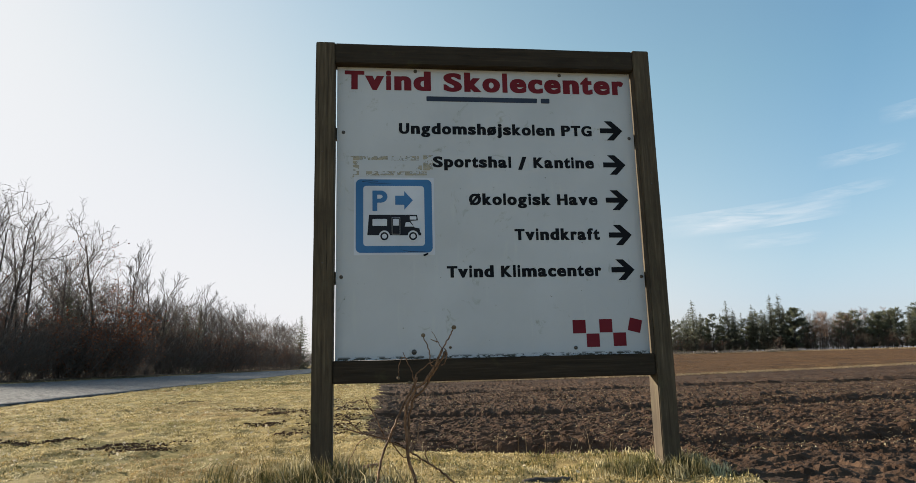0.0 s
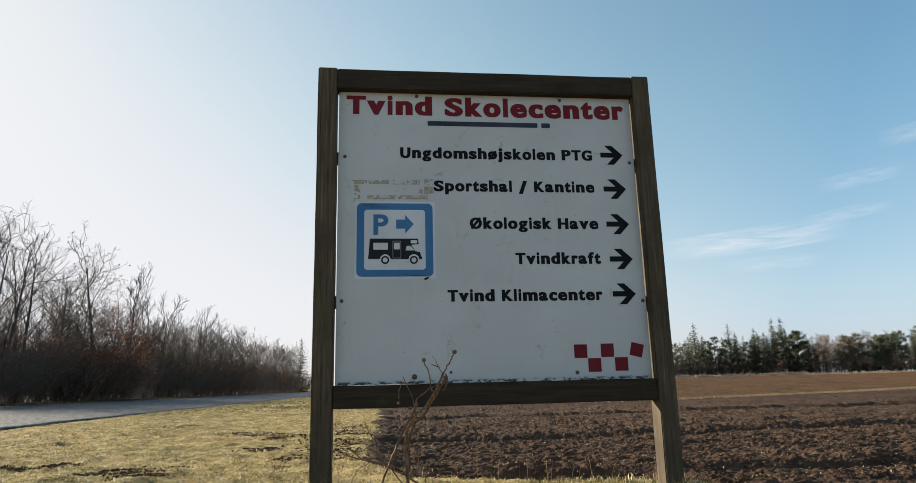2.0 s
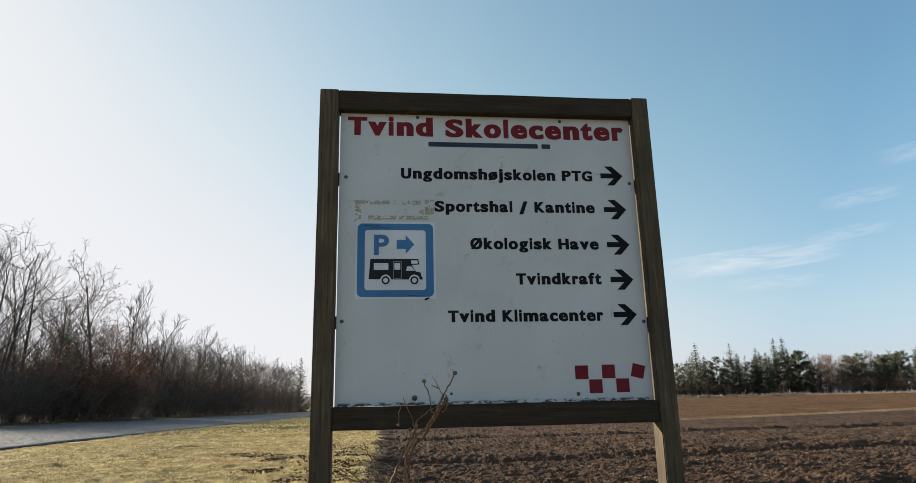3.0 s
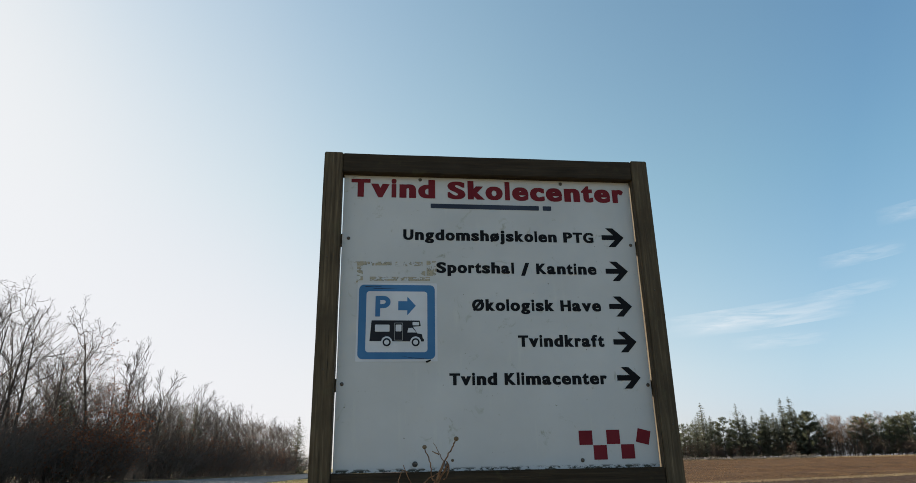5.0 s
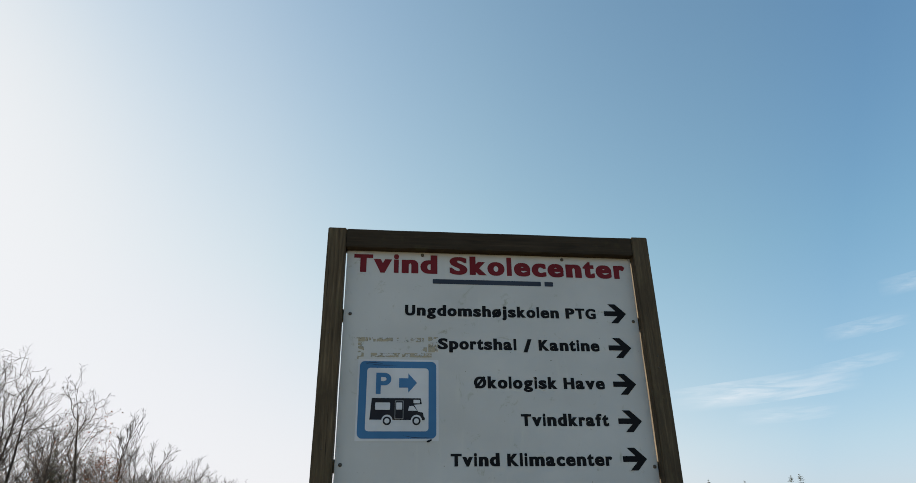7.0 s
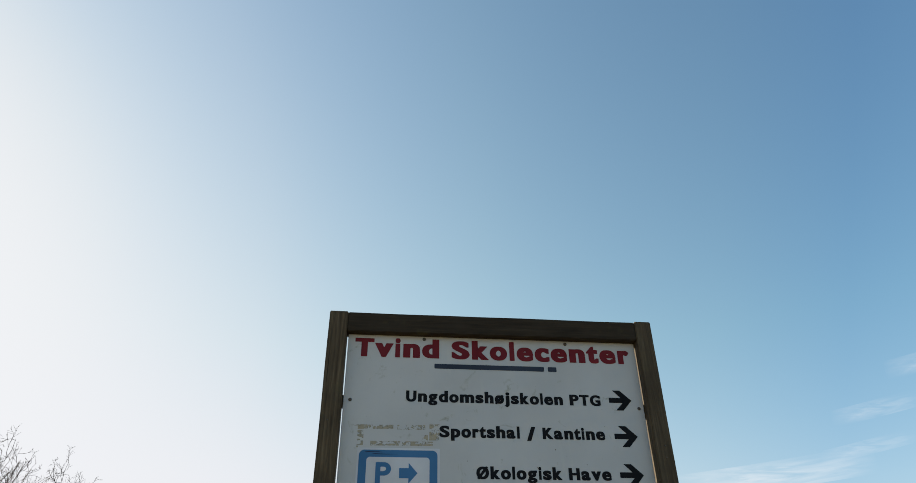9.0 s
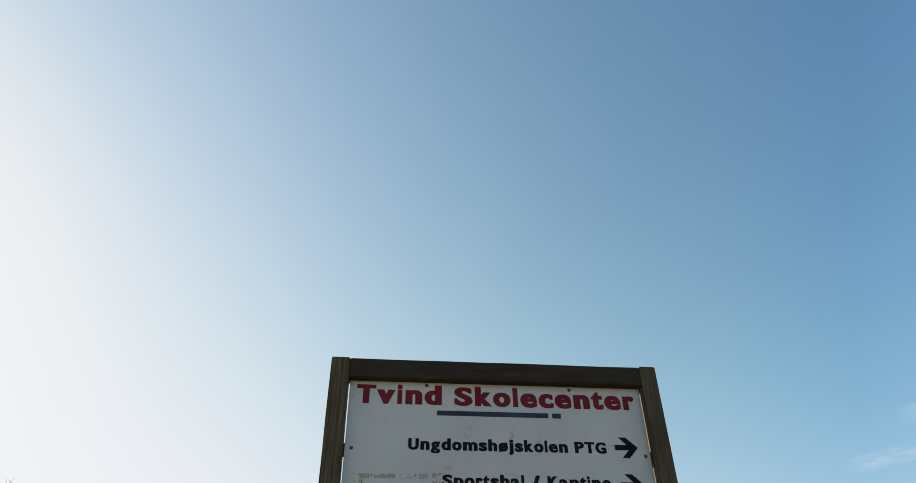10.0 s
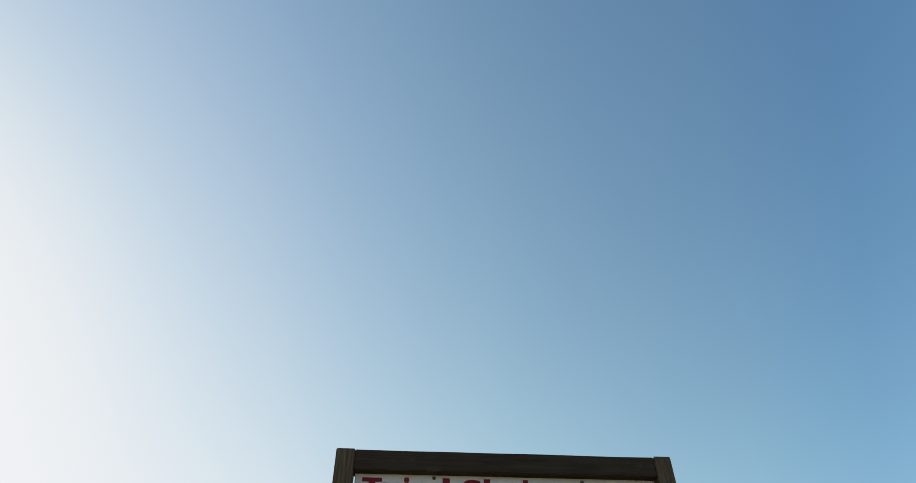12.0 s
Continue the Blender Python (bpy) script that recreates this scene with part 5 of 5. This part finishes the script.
# pale leaf-shaped flecks added to the grass in place of sun glints
g = random.Random(31)
lv, lf = [], []
for _ in range(1500):
    x, y = g.uniform(-5.5, 1.2), g.uniform(-0.2, 7.5) ** 1.0
    if x > -0.75 and y > 0.5:
        continue
    add_leaf(g, lv, lf, Vector((x, y, soil_at(x, y) + 0.018)), g.uniform(0.012, 0.032))
tagged(new("dry_leaves", mesh_of("dry_leaves", lv, lf, GLINT)), "small pale flecks in the grass that imitate sun glints", "leaves", kind="stuff")


def molehill_points(g, count):
    spots = np.array([(-2.15, 1.87, .16), (-2.35, 1.92, .10), (-2.0, 1.62, .07), (-2.13, 5.35, .14), (-1.8, 4.9, .12), (-3.28, 7.37, .16), (-3.18, 2.37, .07), (-2.9, 2.45, .08), (-1.6, 4.4, .10), (-0.95, 6.0, .2), (-1.5, 3.0, .08),
                      (-1.1, 3.8, .20), (-0.85, 4.7, .16), (-1.0, 5.3, .18), (-1.25, 4.4, .14), (-1.05, 2.2, .14), (-0.9, 2.7, .16), (-0.85, 3.4, .16), (-1.3, 6.6, .12)])
    k = spots[g.randint(0, len(spots), count)]
    return k[:, 0] + g.normal(0, 1, count) * k[:, 2], k[:, 1] + g.normal(0, 0.8, count) * k[:, 2]


def far_soil_points(g, count):
    b, r = np.radians(g.uniform(2, 47, count)), 8 + 22 * g.random_sample(count) ** 1.2
    x, y = -0.51 + r * np.sin(b), -2.9 + r * np.cos(b)
    keep = in_field(x, y)
    return x[keep], y[keep]


crumbs2 = clods("soil_clods", 16000, far_soil_points, lambda g, x, y: 0.012 + 0.050 * g.beta(1.1, 6, len(x)), SOIL, field_height, 13)
tagged(crumbs2, "larger clods of dark ploughed soil", "soil", kind="stuff")
straw2 = blades("straw_bits", 11000, far_soil_points, even(0.005, 0.011), even(0.005, 0.011), DULL_STRAW, 6.0, 14, ground_of=lambda x, y: field_height(x, y) + 0.012)
tagged(straw2, "bits of dull straw among the clods", "straw", kind="stuff")


def stubble_points(g, count):
    b, r = np.radians(g.uniform(2, 47, count)), 13 + 134 * g.random_sample(count) ** 1.25
    x, y = -0.51 + r * np.sin(b), -2.9 + r * np.cos(b)
    keep = in_far(x, y) & (fractal(x * 0.10, y * 0.5, 61) + g.normal(0, 0.05, count) > 0.44)
    return x[keep], y[keep]


stubble = blades("stubble", 170000, stubble_points, even(0.012, 0.042), lambda g, x, y: 0.012 + 0.0006 * y, STUBBLE, 1.6, 15, ground_of=far_height)
tagged(stubble, "short brown stubble on the harrowed field", "stubble", kind="stuff")

molehills = clods("soil_clods", 3600, molehill_points, lambda g, x, y: 0.010 + 0.030 * g.beta(1.2, 4, len(x)), SOIL, lambda x, y: ground_height(x, y) + 0.008, 12)
tagged(molehills, "scattered lumps of dark earth on the grass", "soil", kind="stuff")


for i in range(60):
    put(shrubs[(0, 1, 3)[i % 3]], *far_place(22.5 + 23 * (i + rng.random()) / 60, RANGE - 0.5 + rng.uniform(0, 4)), rng.uniform(0, 360), rng.uniform(0.7, 1.1))

for i in range(44):
    put(shrubs[(1, 3)[i % 2]], *far_place(25 + 20.5 * (i + rng.random()) / 44, RANGE + 6 + rng.uniform(0, 6)), rng.uniform(0, 360), rng.uniform(0.9, 1.35))

# dead branches heaped along the foot of the conifers
g = np.random.RandomState(88)
for bearing, length in ((24.9, 4.5), (26.6, 2.5), (28.3, 3.0), (29.6, 4.0), (31.0, 5.0), (32.2, 4.5), (33.1, 3.0)):
    heap = []
    cx, cy = far_place(bearing, 147.5)
    for _ in range(90):
        p = Vector((g.normal(0, length * 0.35), g.normal(0, 0.7), 0))
        p.z = abs(g.normal(0, 0.20)) * max(0.15, 1 - abs(p.x) / length)
        d = Vector((g.normal(0, 1), g.normal(0, 0.5), g.normal(0.1, 0.3))).normalized() * g.uniform(0.4, 1.4)
        r = g.uniform(0.025, 0.065)
        heap.append([(p, r), (p + d * 0.5, r * 0.8), (p + d, r * 0.35)])
    ob = new("brush_pile", mesh_of("brush_pile", *tubes(heap, 4), BRUSH))
    ob.location, ob.rotation_euler = (cx, cy, float(land(cx, cy)) + 0.05), (0, 0, radians(-bearing))
    tagged(ob, "grey heap of cut branches at the field's end", "brush pile", "brush piles", "stuff")


# ---- thin clouds ----
def cloud_material(name, amount):
    m = Mat(name, 1.0, spec=0.0)
    v = m.coords("Generated")
    sep = m.n.new("ShaderNodeSeparateXYZ")
    m.l.new(v, sep.inputs[0])

    def calc(op, a, b):
        n = m.n.new("ShaderNodeMath")
        n.operation = op
        for s, q in zip(n.inputs, (a, b)):
            if isinstance(q, (int, float)):
                s.default_value = q
            else:
                m.l.new(q, s)
        return n.outputs[0]

    def hump(s):
        return calc("MULTIPLY", calc("MULTIPLY", s, calc("SUBTRACT", 1.0, s)), 4.0)
    wisps = m.value(m.noise(m.coords("Generated", (1.3, 1, 2.4)), 1.9, 5, 0.55, 0.9), 0.30, 0.80)
    body = calc("MULTIPLY", calc("POWER", hump(sep.outputs[0]), 1.1), calc("POWER", hump(sep.outputs[2]), 1.8))
    # the cloud emits its brightness in place of sunlight falling on it
    glow = m.n.new("ShaderNodeEmission")
    glow.inputs[0].default_value, glow.inputs[1].default_value = (0.92, 0.96, 1.0, 1), 0.37
    fade = m.n.new("ShaderNodeMixShader")
    clear = m.n.new("ShaderNodeBsdfTransparent")
    m.l.new(calc("MULTIPLY", calc("MULTIPLY", wisps, body), amount), fade.inputs[0])
    m.l.new(clear.outputs[0], fade.inputs[1])
    m.l.new(glow.outputs[0], fade.inputs[2])
    m.l.new(fade.outputs[0], m.n["Material Output"].inputs[0])
    return m.m


CLOUD, FAINT_CLOUD = cloud_material("thin_cloud", 1.0), cloud_material("faint_cloud", 0.42)
for b0, e0, b1, e1, tall in ((24.0, 10.4, 38.5, 11.2, 2.0), (36.5, 14.2, 42.5, 14.8, 1.2), (41.0, 16.9, 47.5, 17.4, 1.4), (29.0, 8.7, 36.5, 9.0, 1.2), (35.0, 11.6, 41.5, 12.4, 1.0)):
    verts, faces, R0 = [], [], 2200.0
    for i in range(13):
        t = i / 12
        b, e = radians(b0 + (b1 - b0) * t), e0 + (e1 - e0) * t
        for k in (-0.5, -0.17, 0.17, 0.5):
            a = radians(e + k * tall)
            verts.append((R0 * math.cos(a) * math.sin(b), R0 * math.cos(a) * math.cos(b), R0 * math.sin(a)))
    for i in range(12):
        for k in range(3):
            faces.append((i * 4 + k, i * 4 + k + 4, i * 4 + k + 5, i * 4 + k + 1))
    cloud = new("cloud", mesh_of("cloud", verts, faces, CLOUD if b0 == 24.0 else FAINT_CLOUD))
    cloud.visible_shadow = False
    tagged(cloud, "thin white wisp of high cloud", "cloud", "clouds", "structure")
